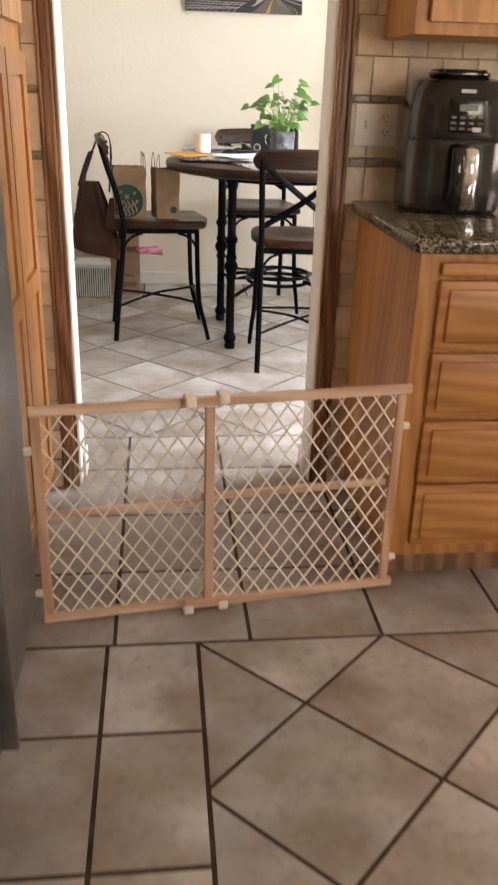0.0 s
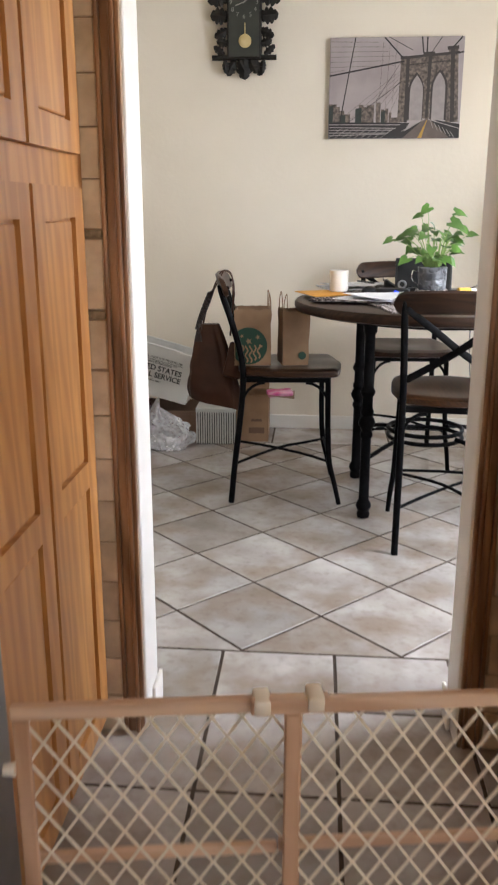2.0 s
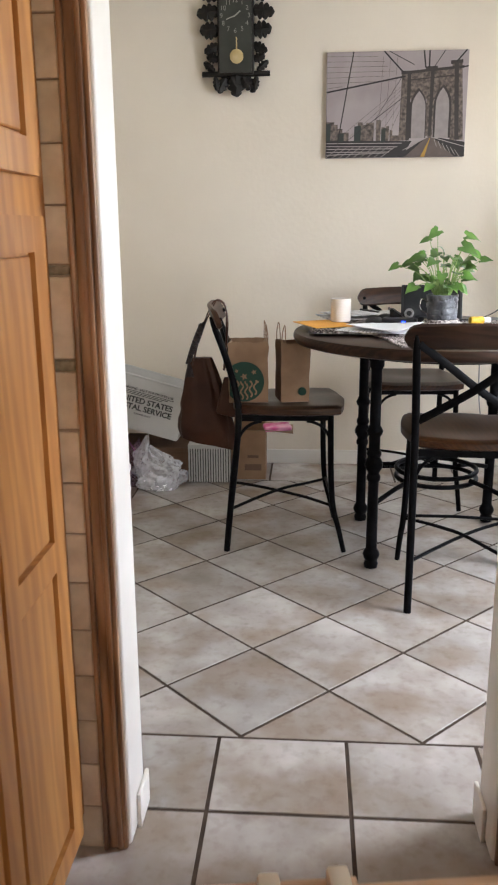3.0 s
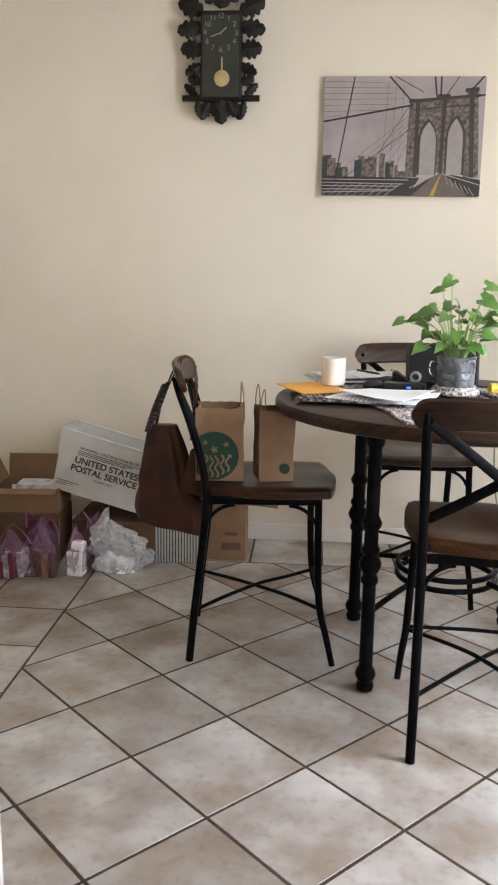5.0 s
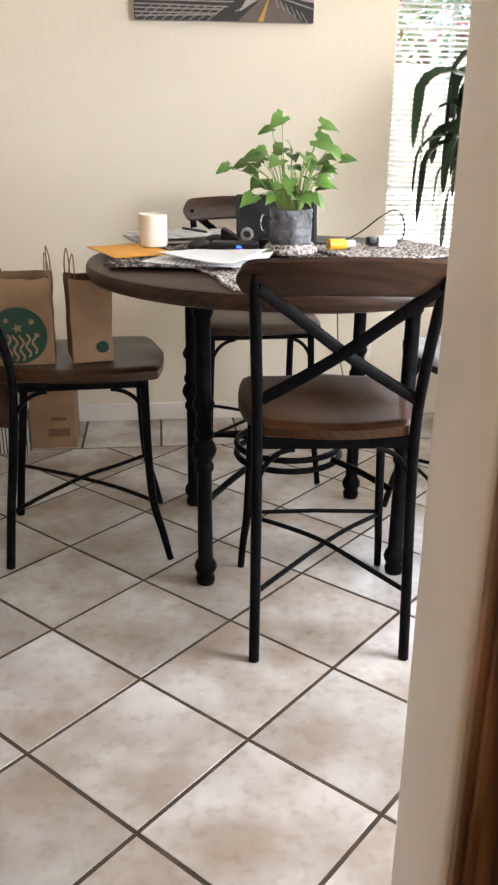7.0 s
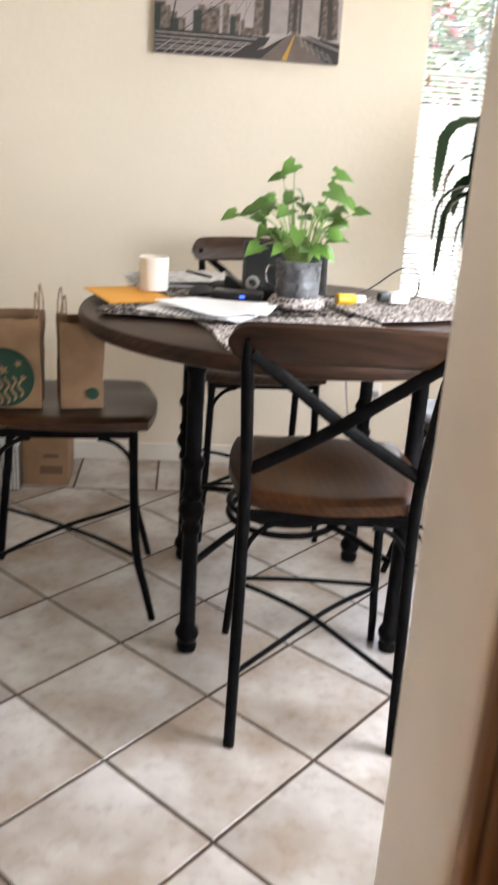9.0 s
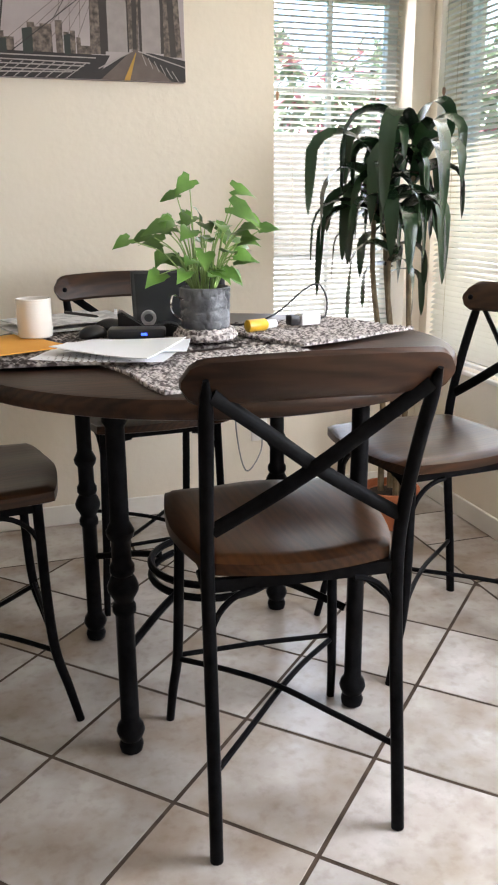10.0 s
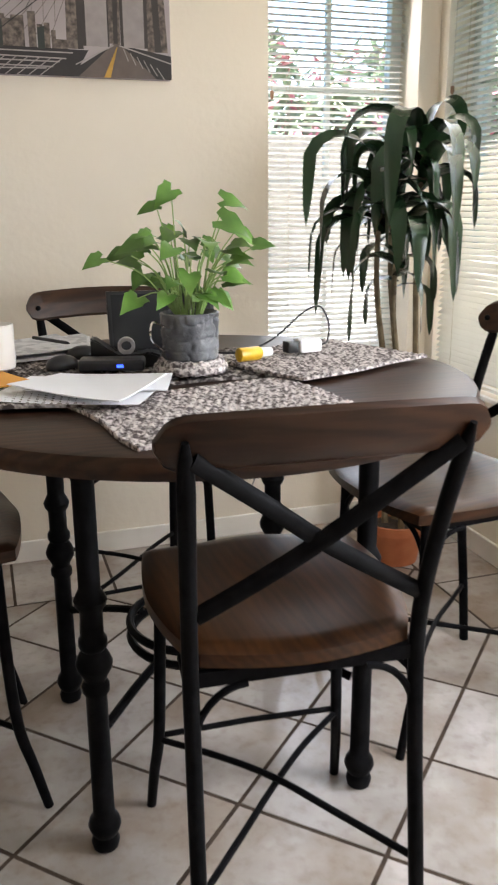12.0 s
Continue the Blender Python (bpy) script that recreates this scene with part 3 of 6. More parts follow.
def shrub(x, y, height, width, seed):
    rng = random.Random(seed)
    s = thing("flowering_shrub", "tall green shrub with pink blossom behind the garden wall", "shrub", pose(x, y, -0.155), "garden shrubs")
    bm = bmesh.new()
    for k in range(5):
        a = k * 1.26 + rng.random()
        tube(bm, smooth_path([(0.1 * math.cos(a), 0.1 * math.sin(a), 0), (0.3 * math.cos(a), 0.3 * math.sin(a), height * 0.35), (width * 0.35 * math.cos(a), width * 0.35 * math.sin(a), height * 0.75)]),
             [0.045 - 0.003 * i for i in range(13)], n=6)
    part("trunk", bm, M_BARK, s)
    for nm, cnt, size, mat in (("crown", 1500, 0.15, M_LEAF_OUT), ("blossom", 300, 0.14, M_BLOSSOM)):
        v, f = leaf_cloud(rng, cnt, (0, 0, height * 0.62), (width * 0.5, width * 0.5, height * 0.4), size)
        me = bpy.data.meshes.new(nm)
        me.from_pydata(v, [], f)
        me.materials.append(mat)
        ob = new(nm, me)
        ob.parent = s


for i, (x, y, h, w) in enumerate(((2.6, 11.4, 3.4, 2.2), (4.4, 11.7, 3.0, 2.4), (1.0, 11.9, 3.5, 2.3), (5.9, 11.2, 3.2, 2.0))):
    shrub(x, y, h, w, 40 + i)


# ---------------------------------------------------------------- expandable gate
GA, GB = Vector((-0.356, 1.768, 0.0)), Vector((0.566, 1.905, 0.0))
GL = (GB - GA).length
GM = Matrix.Translation(GA) @ Matrix.Rotation(math.atan2(GB.y - GA.y, GB.x - GA.x), 4, "Z")


def strand(bm, a, b, r):
    """One flat strand of the plastic mesh, cut to its end points."""
    d = (b - a).normalized()
    s = Vector((-d.z, 0, d.x)) * r
    t = Vector((0, r * 0.55, 0))
    v = [bm.verts.new(p + q) for p in (a, b) for q in (s + t, s - t, -s - t, -s + t)]
    for f in ((0, 1, 5, 4), (1, 2, 6, 5), (2, 3, 7, 6), (3, 0, 4, 7), (0, 3, 2, 1), (4, 5, 6, 7)):
        bm.faces.new([v[i] for i in f])


def diamond_mesh(x0, x1, z0, z1, y, w=0.046, h=0.066):
    bm = bmesh.new()
    for s in (1, -1):
        k = -int((x1 - x0 + (z1 - z0) * w / h) / w) - 2
        while k < int((x1 - x0 + (z1 - z0)) / w) + 20:
            # line x = x0 + k w + s (z - z0) w / h
            pts = []
            for z in (z0, z1):
                pts.append((x0 + k * w + s * (z - z0) * w / h, z))
            (xa, za), (xb, zb) = pts
            k += 1
            lo, hi = 0.0, 1.0
            dx = xb - xa
            ta, tb = sorted(((x0 - xa) / dx, (x1 - xa) / dx))
            lo, hi = max(lo, ta), min(hi, tb)
            if hi - lo < 0.01:
                continue
            yy = y + s * 0.0008
            strand(bm, Vector((xa + dx * lo, yy, za + (zb - za) * lo)), Vector((xa + dx * hi, yy, za + (zb - za) * hi)), 0.0021)
    return bm


def gate_panel(g, x0, x1, y, z0, z1, stiles, middle):
    for z in (z0 + 0.012, z1 - 0.012):
        bm = bmesh.new()
        box(bm, x0, x1, y - 0.008, y + 0.008, z - 0.012, z + 0.012, 0.003)
        part("rail", bm, M_PINE, g)
    for x in stiles:
        bm = bmesh.new()
        box(bm, x - 0.012, x + 0.012, y - 0.0075, y + 0.0075, z0 + 0.0245, z1 - 0.0245, 0.003)
        part("stile", bm, M_PINE_Z, g)
    a, b = stiles[0] + 0.008, stiles[-1] - 0.008
    part("mesh_panel", diamond_mesh(a, b, z0 + 0.02, z1 - 0.02, y), M_MESH, g, "cream plastic diamond mesh")
    bm = bmesh.new()
    box(bm, *middle[:2], y + 0.0085, y + 0.0205, middle[2] - 0.010, middle[2] + 0.010, 0.003)
    part("middle_rail", bm, M_PINE, g)


gate = thing("safety_gate", "low expandable pine safety gate with cream plastic diamond mesh", "gate", GM)
gate_panel(gate, 0.0, 0.475, 0.0105, 0.006, 0.588, (0.014, 0.423), (0.0, 0.40, 0.302))
gate_panel(gate, 0.355, GL, -0.0105, 0.012, 0.597, (0.418, GL - 0.026), (0.40, GL - 0.04, 0.325))
for x, z in ((0.372, 0.586), (0.452, 0.590), (0.366, 0.010), (0.458, 0.014)):
    bm = bmesh.new()
    box(bm, x - 0.013, x + 0.013, -0.022, 0.022, z - 0.014, z + 0.012, 0.005)
    part("clip", bm, M_MESH, gate, "cream plastic clip", True)
for z in (0.10, 0.485):
    for x, s in ((GL - 0.014, 1), (0.002, -1)):
        bm = bmesh.new()
        bmesh.ops.create_cone(bm, cap_ends=True, segments=14, radius1=0.011, radius2=0.0085, depth=0.018, matrix=Matrix.Translation((x + s * 0.008, 0 if s < 0 else -0.0105, z)) @ Matrix.Rotation(s * math.pi / 2, 4, "Y"))
        part("bumper", bm, M_MESH, gate, "white rubber bumper", True)


# ---------------------------------------------------------------- cabinets
def panel_front(w, h, grain, frame_w=0.05, parent=None, name="door", at=None, panels=((0.0, 1.0),), thick=0.019):
    """A framed and raised-panel front in the x-z plane, facing -y, its back at y = 0."""
    zs = [0.0] + [h * (a[1] + b[0]) / 2 for a, b in zip(panels, panels[1:])] + [h]
    gx, gz = [0.0, frame_w, w - frame_w, w], [0.0, frame_w]
    for z in zs[1:-1]:
        gz += [z - frame_w / 2, z + frame_w / 2]
    gz += [h - frame_w, h]
    bm = bmesh.new()
    grid = {(i, k, d): bm.verts.new((x, d, z)) for i, x in enumerate(gx) for k, z in enumerate(gz) for d in (-thick, 0.0)}

    def solid(i, k):
        return 0 <= i < 3 and 0 <= k < len(gz) - 1 and not (i == 1 and k % 2 == 1)

    for i in range(3):
        for k in range(len(gz) - 1):
            if not solid(i, k):
                continue
            for d in (-thick, 0.0):
                bm.faces.new([grid[a, b, d] for a, b in ((i, k), (i + 1, k), (i + 1, k + 1), (i, k + 1))])
            for di, dk, a, b in ((-1, 0, (i, k), (i, k + 1)), (1, 0, (i + 1, k), (i + 1, k + 1)), (0, -1, (i, k), (i + 1, k)), (0, 1, (i, k + 1), (i + 1, k + 1))):
                if not solid(i + di, k + dk):
                    bm.faces.new([grid[a + (-thick,)], grid[b + (-thick,)], grid[b + (0.0,)], grid[a + (0.0,)]])
    ob = part(name, bm, M_OAK, parent)
    for lo, hi in zip(zs, zs[1:]):
        a = lo + frame_w * (0.5 if lo > 0 else 1)
        b = hi - frame_w * (0.5 if hi < h else 1)
        bm = bmesh.new()
        box(bm, frame_w, w - frame_w, -0.008, -0.001, a, b)
        box(bm, frame_w + 0.006, w - frame_w - 0.006, -0.013, -0.0085, a + 0.006, b - 0.006, 0.004)
        part("panel", bm, M_OAK, ob)
    if at is not None:
        ob.matrix_local = at
    return ob


# tall pantry beside the refrigerator; its front looks along +x
PX = -0.425
pantry = thing("pantry_cabinet", "tall honey-oak pantry cabinet with framed panel doors", "cabinet", pose(PX, 1.84, 0, 0, 0, 90))
bm = bmesh.new()
box(bm, 0.0, 0.715, 0.0, 0.60, 0.09, 2.3, 0.002)
box(bm, 0.0, 0.715, 0.05, 0.60, 0.0, 0.0895)
part("body", bm, M_OAK, pantry)
for x in (0.012, 0.334):
    panel_front(0.306, 1.235, "z", 0.058, pantry, "door", pose(x, -0.0006, 0.10), panels=((0.0, 0.5), (0.53, 1.0)))
    panel_front(0.306, 0.85, "z", 0.058, pantry, "door", pose(x, -0.0006, 1.40))

fridge = thing("refrigerator", "stainless steel refrigerator beside the oak pantry", "refrigerator", pose(-0.375, 1.82, 0, 0, 0, 90))
bm = bmesh.new()
box(bm, -0.95, -0.01, 0.055, 0.72, 0.03, 1.75, 0.006)
part("body", bm, M_STEEL, fridge)
for x0, x1 in ((-0.515, -0.008), (-0.95, -0.525)):
    bm = bmesh.new()
    box(bm, x0, x1, 0.0, 0.054, 0.05, 1.76, 0.008, 3)
    d = part("door", bm, M_STEEL, fridge, smooth=True)
    bm = bmesh.new()
    hx = -0.525 if x0 < -0.6 else -0.515
    s = -1 if x0 < -0.6 else 1
    a, b = sorted((hx, hx + s * 0.016))
    if s < 0:
        box(bm, a, b, -0.034, -0.0006, 0.06, 1.74, 0.004)
        part("edge_handle", bm, M_STEEL, d, "polished steel edge handle", True)
bm = boxes((-0.94, -0.02, 0.06, 0.70, 0.0, 0.0295))
part("base_grille", bm, M_IRON, fridge)

# base cabinet with a drawer stack
CX, CY, CT = 0.556, 1.90, 0.957
base = thing("base_cabinet", "honey-oak base cabinet with a stack of drawers", "cabinet", pose(CX, CY, 0))
bm = bmesh.new()
# the length east of the drawers is unseen, added to shade the low floor
box(bm, 0.0, 2.47, 0.0, 0.667, 0.10, CT - 0.0365, 0.002)
box(bm, 0.02, 2.47, 0.075, 0.667, 0.0, 0.0995)
part("body", bm, M_OAK, base)
bm = boxes((0.0205, 2.47, 0.072, 0.0748, 0.0, 0.0995))
part("toe_kick", bm, M_CASING, base, "brown toe kick board")
for z0, z1 in ((0.868, 0.900), (0.688, 0.858), (0.508, 0.678), (0.328, 0.498), (0.140, 0.318)):
    bm = bmesh.new()
    h = z1 - z0
    box(bm, 0.05, 0.49, -0.019, -0.0006, z0, z1, 0.005, 2)
    d = part("drawer_front", bm, M_OAK_X, base, smooth=True)
    if h > 0.1:
        bm = bmesh.new()
        box(bm, 0.072, 0.468, -0.026, -0.0195, z0 + 0.02, z1 - 0.02, 0.0055, 2)
        part("panel", bm, M_OAK_X, d, smooth=True)

counter = bmesh.new()
# lengthened unseen to the east wall, blocks low light from the east fill
box(counter, CX - 0.028, 3.03, CY - 0.03, NEAR - 0.014, CT - 0.036, CT, 0.011, 4)
tagged(link_mesh("countertop", counter, M_GRANITE, True), "polished speckled brown granite countertop on the base cabinet", "countertop")

upper = thing("upper_cabinet", "honey-oak wall cabinet with a framed panel door", "cabinet", pose(0.588, 2.255, 1.398))
bm = bmesh.new()
box(bm, 0, 0.62, 0.0, NEAR - 2.255 - 0.0125, 0.0, 0.78, 0.002)
part("body", bm, M_OAK, upper)
panel_front(0.40, 0.72, "z", 0.055, upper, "door", pose(0.035, -0.0006, 0.03))

# ---------------------------------------------------------------- outlet plate and air fryer
M_PLATE = surface("ivory_plastic", (0.82, 0.78, 0.73), (0.86, 0.82, 0.77), rough=0.35)
M_SLOT = surface("dark_slot", (0.03, 0.028, 0.025), (0.05, 0.045, 0.04), rough=0.6)


def outlet_plate(m, label, gangs=2):
    o = thing("outlet_plate", label, "outlet", m)
    w = 0.058 * gangs + 0.012
    bm = bmesh.new()
    box(bm, -w / 2, w / 2, -0.006, 0, -0.0585, 0.0585, 0.004, 3)
    part("plate", bm, M_PLATE, o, smooth=True)
    for g in range(gangs):
        x = (g - (gangs - 1) / 2) * 0.056
        if g == 0 and gangs > 1:
            bm = bmesh.new()
            box(bm, x - 0.005, x + 0.005, -0.014, -0.0065, -0.009, 0.012, 0.002)
            part("switch", bm, M_PLATE, o)
            continue
        for z in (-0.02, 0.02):
            bm = bmesh.new()
            lathe(bm, [(0.0165, 0.0), (0.0165, 0.0018), (0.0155, 0.0026)], n=20)
            bmesh.ops.transform(bm, matrix=Matrix.Translation((x, -0.0062, z)) @ Matrix.Rotation(math.pi / 2, 4, "X"), verts=bm.verts)
            r = part("socket", bm, M_PLATE, o, smooth=True)
            part("slot", boxes((x - 0.0075, x - 0.0055, -0.0094, -0.0089, z - 0.001, z + 0.008), (x + 0.0055, x + 0.0075, -0.0094, -0.0089, z - 0.001, z + 0.007),
                               (x - 0.002, x + 0.002, -0.0094, -0.0089, z - 0.010, z - 0.006)), M_SLOT, r)
    return o


outlet_plate(pose(0.584, NEAR - 0.0125, 1.171), "ivory double plate with a switch and two sockets")

M_FRYER = surface("dark_grey_gloss_plastic", (0.008, 0.008, 0.009), (0.013, 0.013, 0.015), scale=6, rough=0.22, coat=0.3)
M_FRYER_BLACK = surface("black_gloss_plastic", (0.006, 0.006, 0.007), (0.010, 0.010, 0.011), scale=6, rough=0.12)
M_CHROME = surface("chrome", (0.75, 0.75, 0.76), (0.82, 0.82, 0.83), rough=0.08, metal=1.0)
M_PRINT = surface("pale_print", (0.65, 0.65, 0.64), (0.72, 0.72, 0.70), rough=0.5)
M_LCD = surface("grey_display", (0.04, 0.045, 0.042), (0.06, 0.065, 0.06), rough=0.2)


def rounded_square(r, n=48, p=3.2):
    out = []
    for i in range(n):
        a = 2 * math.pi * i / n
        c, s = math.cos(a), math.sin(a)
        k = (abs(c) ** p + abs(s) ** p) ** (-1 / p)
        out.append((r * k * c, r * k * s))
    return out


def stack(bm, rows, n=48, p=3.2):
    """Rounded-square rings (radius, height), skinned."""
    rings = [[bm.verts.new((x, y, z)) for x, y in rounded_square(r, n, p)] for r, z in rows]
    for a, b in zip(rings, rings[1:]):
        for i in range(n):
            bm.faces.new((a[i], a[(i + 1) % n], b[(i + 1) % n], b[i]))
    bm.faces.new(list(reversed(rings[0])))
    bm.faces.new(rings[-1])
    return bm


fryer = thing("air_fryer", "dark grey glossy air fryer with a chrome handle on the countertop", "air fryer", pose(0.765, 2.395, CT, 0, 0, -6))
R = 0.142
part("lower_body", stack(bmesh.new(), [(R * 0.92, 0.002), (R * 0.985, 0.012), (R, 0.04), (R, 0.185), (R * 0.985, 0.190)]), M_FRYER, fryer, smooth=True)
part("seam", stack(bmesh.new(), [(R * 0.97, 0.1905), (R * 0.97, 0.1945)]), M_FRYER_BLACK, fryer)
part("upper_body", stack(bmesh.new(), [(R * 0.985, 0.195), (R, 0.20), (R * 0.985, 0.26), (R * 0.93, 0.315), (R * 0.84, 0.338), (R * 0.6, 0.346)]), M_FRYER, fryer, smooth=True)
part("top_vent", stack(bmesh.new(), [(R * 0.52, 0.3465), (R * 0.56, 0.353), (R * 0.56, 0.358), (R * 0.5, 0.362)]), M_FRYER_BLACK, fryer, smooth=True)
for k in range(7):
    bm = bmesh.new()
    box(bm, -0.066 + k * 0.0195, -0.056 + k * 0.0195, -0.06, 0.06, 0.3625, 0.3675, 0.002)
    part("vent_rib", bm, M_FRYER_BLACK, fryer)
bm = bmesh.new()
box(bm, -0.045, 0.050, -R - 0.006, -R + 0.012, 0.212, 0.298, 0.006, 3)
panel = part("control_panel", bm, M_FRYER_BLACK, fryer, smooth=True)
part("display", boxes((-0.022, 0.026, -R - 0.0075, -R - 0.0063, 0.266, 0.282)), M_LCD, panel)
for r_ in range(3):
    for c_ in range(4):
        x, z = -0.034 + c_ * 0.0235, 0.222 + r_ * 0.014
        part("button", boxes((x - 0.007, x + 0.007, -R - 0.0073, -R - 0.0063, z - 0.003, z + 0.003)), M_LCD, panel)
part("start_button", boxes((0.018, 0.040, -R - 0.0078, -R - 0.0063, 0.215, 0.226)), M_PRINT, panel)
part("brand_mark", boxes((-0.020, 0.018, -R * 0.975 - 0.004, -R * 0.975 - 0.001, 0.309, 0.318)), M_PRINT, fryer, "pale plain brand bar")
bm = bmesh.new()
pts = smooth_path([(0.0, -R - 0.004, 0.178), (0.0, -R - 0.038, 0.168), (0.0, -R - 0.050, 0.12), (0.0, -R - 0.047, 0.06), (0.0, -R - 0.036, 0.022)], 5)
for sx, mat, nm, w in ((-0.017, M_FRYER_BLACK, "handle_side", 0.018), (0.016, M_CHROME, "handle", 0.019)):
    b2 = bmesh.new()
    tube(b2, [p + Vector((sx, 0, 0)) for p in pts], w, n=12, flat=0.5, up=(0, -1, 0))
    part(nm, b2, mat, fryer, "chrome handle" if mat is M_CHROME else "", True)
bm.free()


# ---------------------------------------------------------------- picture and clock on the back wall
def flat(name, rgb, rough=0.6):
    return surface(name, tuple(0.9 * c for c in rgb), tuple(min(1, 1.1 * c) for c in rgb), scale=25, rough=rough)


M_SKYP, M_TOWER, M_TOWER_D = surface("print_mauve_grey", (0.30, 0.25, 0.25), (0.40, 0.345, 0.34), scale=5, rough=0.6), surface("print_stone_brown", (0.045, 0.034, 0.028), (0.20, 0.155, 0.125), scale=55, rough=0.6, spread=(0.36, 0.66)), flat("print_dark_brown", (0.040, 0.030, 0.027))
M_INK, M_PALE, M_YEL, M_GREENP, M_ROADP = flat("print_black", (0.022, 0.018, 0.017)), flat("print_pale_grey", (0.30, 0.26, 0.25)), flat("print_ochre", (0.45, 0.25, 0.04)), flat("print_grey_green", (0.026, 0.032, 0.027)), flat("print_road_brown", (0.12, 0.09, 0.075))
PW, PH = 0.715, 0.512
pic = thing("wall_picture", "grey canvas print of a suspension bridge on the wall", "picture", pose(0.121, BACK - 0.034, 1.673))
bm = bmesh.new()
box(bm, 0, PW, 0, 0.0335, 0, PH, 0.002)
part("canvas", bm, M_SKYP, pic)


def print_layer(name, polys, material, depth):
    bm = bmesh.new()
    for k, poly in enumerate(polys):
        bm.faces.new([bm.verts.new((u * PW, -depth - 0.00001 * k, (1 - v) * PH)) for u, v in poly])
    for f in bm.faces:
        f.normal_update()
        if f.normal.y > 0:
            f.normal_flip()
    me = bpy.data.meshes.new(name)
    bm.to_mesh(me)
    bm.free()
    me.materials.append(material)
    ob = new(name, me)
    ob.parent = pic
    return tagged(ob, kind="stuff")


def line(u0, v0, u1, v1, w):
    d = Vector((u1 - u0, (v1 - v0) * PH / PW)).normalized()
    a, b = -d.y * w / 2, d.x * w / 2 * PW / PH
    return [(u0 + a, v0 + b), (u1 + a, v1 + b), (u1 - a, v1 - b), (u0 - a, v0 - b)]


rng = random.Random(5)
fan = [line(0, 0.04 + 0.05 * k, 0.10 + 0.42 * rng.random(), 0.0 + 0.045 * k + 0.05, 0.0025) for k in range(7)]
fan += [line(0.1 + 0.07 * k, 0.80, 0.56, 0.30 + 0.03 * k, 0.0022) for k in range(6)] + [line(0.40 + 0.05 * k, 0.05, 0.38 + 0.05 * k, 0.7, 0.002) for k in range(3)]
print_layer("thin_cable_print", fan, M_TOWER, 0.0006)
sk = []
for u0, u1, v in ((0.0, 0.06, 0.655), (0.06, 0.085, 0.68), (0.085, 0.12, 0.72), (0.12, 0.165, 0.755), (0.205, 0.23, 0.70), (0.23, 0.265, 0.66), (0.265, 0.29, 0.685), (0.29, 0.345, 0.665),
                  (0.362, 0.395, 0.64), (0.40, 0.425, 0.71), (0.43, 0.455, 0.70), (0.46, 0.48, 0.74), (0.48, 0.53, 0.79)):
    sk.append([(u0, v), (u1, v), (u1, 0.85), (u0, 0.85)])
print_layer("skyline", sk, M_TOWER, 0.0008)
print_layer("skyline_shade", [[(u0, v + 0.02), (u0 + (u1 - u0) * 0.55, v + 0.01), (u0 + (u1 - u0) * 0.55, 0.85), (u0, 0.85)] for u0, u1, v in ((0.0, 0.06, 0.655), (0.085, 0.165, 0.75), (0.205, 0.29, 0.68), (0.40, 0.455, 0.71))], M_GREENP, 0.0010)
# tower: stone field with the sky showing through two pointed arches
print_layer("tower", [[(0.535, 0.20), (0.60, 0.19), (0.60, 0.84), (0.525, 0.84)], [(0.60, 0.19), (0.90, 0.15), (0.90, 0.45), (0.60, 0.45)],
                      [(0.715, 0.16), (0.775, 0.155), (0.765, 0.80), (0.715, 0.80)], [(0.885, 0.11), (0.955, 0.10), (0.985, 0.84), (0.89, 0.84)]], M_TOWER, 0.0008)


def arch(u0, u1, top, spring, bottom):
    m = (u0 + u1) / 2
    left = [(u0 + (m - u0) * (k / 8) ** 1.7, spring + (top - spring) * (k / 8) ** 0.75) for k in range(9)]
    right = [(u1 - (u1 - m) * (k / 8) ** 1.7, spring + (top - spring) * (k / 8) ** 0.75) for k in range(9)]
    return [(u0, bottom)] + left + right[::-1][1:] + [(u1, bottom)]


print_layer("arch_rim", [arch(0.598, 0.717, 0.345, 0.53, 0.82), arch(0.768, 0.893, 0.315, 0.51, 0.82)], M_TOWER_D, 0.0010)
print_layer("arch_opening", [arch(0.613, 0.710, 0.375, 0.54, 0.82), arch(0.782, 0.877, 0.345, 0.52, 0.82)], M_PALE, 0.0012)
print_layer("tower_shade", [[(0.575, 0.20), (0.600, 0.195), (0.600, 0.84), (0.575, 0.84)], [(0.738, 0.16), (0.765, 0.158), (0.755, 0.80), (0.735, 0.80)], [(0.90, 0.12), (0.93, 0.12), (0.955, 0.84), (0.925, 0.84)],
                            line(0.53, 0.205, 0.97, 0.155, 0.018), line(0.60, 0.27, 0.90, 0.235, 0.008), line(0.53, 0.20, 0.605, 0.20, 0.022), line(0.70, 0.165, 0.785, 0.16, 0.022), line(0.875, 0.115, 0.96, 0.105, 0.024)], M_TOWER_D, 0.0014)
deck = [[(0, 0.835), (0.62, 0.845), (0.55, 1.0), (0, 1.0)], [(0.74, 0.80), (1.0, 0.86), (1.0, 1.0), (0.5, 1.0)]]
print_layer("deck", deck, M_INK, 0.0010)
print_layer("road", [[(0.735, 0.80), (0.762, 0.80), (0.93, 1.0), (0.57, 1.0)]], M_ROADP, 0.0012)
print_layer("road_line", [[(0.748, 0.82), (0.752, 0.82), (0.715, 1.0), (0.685, 1.0)]], M_YEL, 0.0016)
rails = [line(0, 0.86 + 0.028 * k, 0.55 - 0.03 * k, 0.855 + 0.025 * k + 0.02 * rng.random(), 0.006) for k in range(5)]
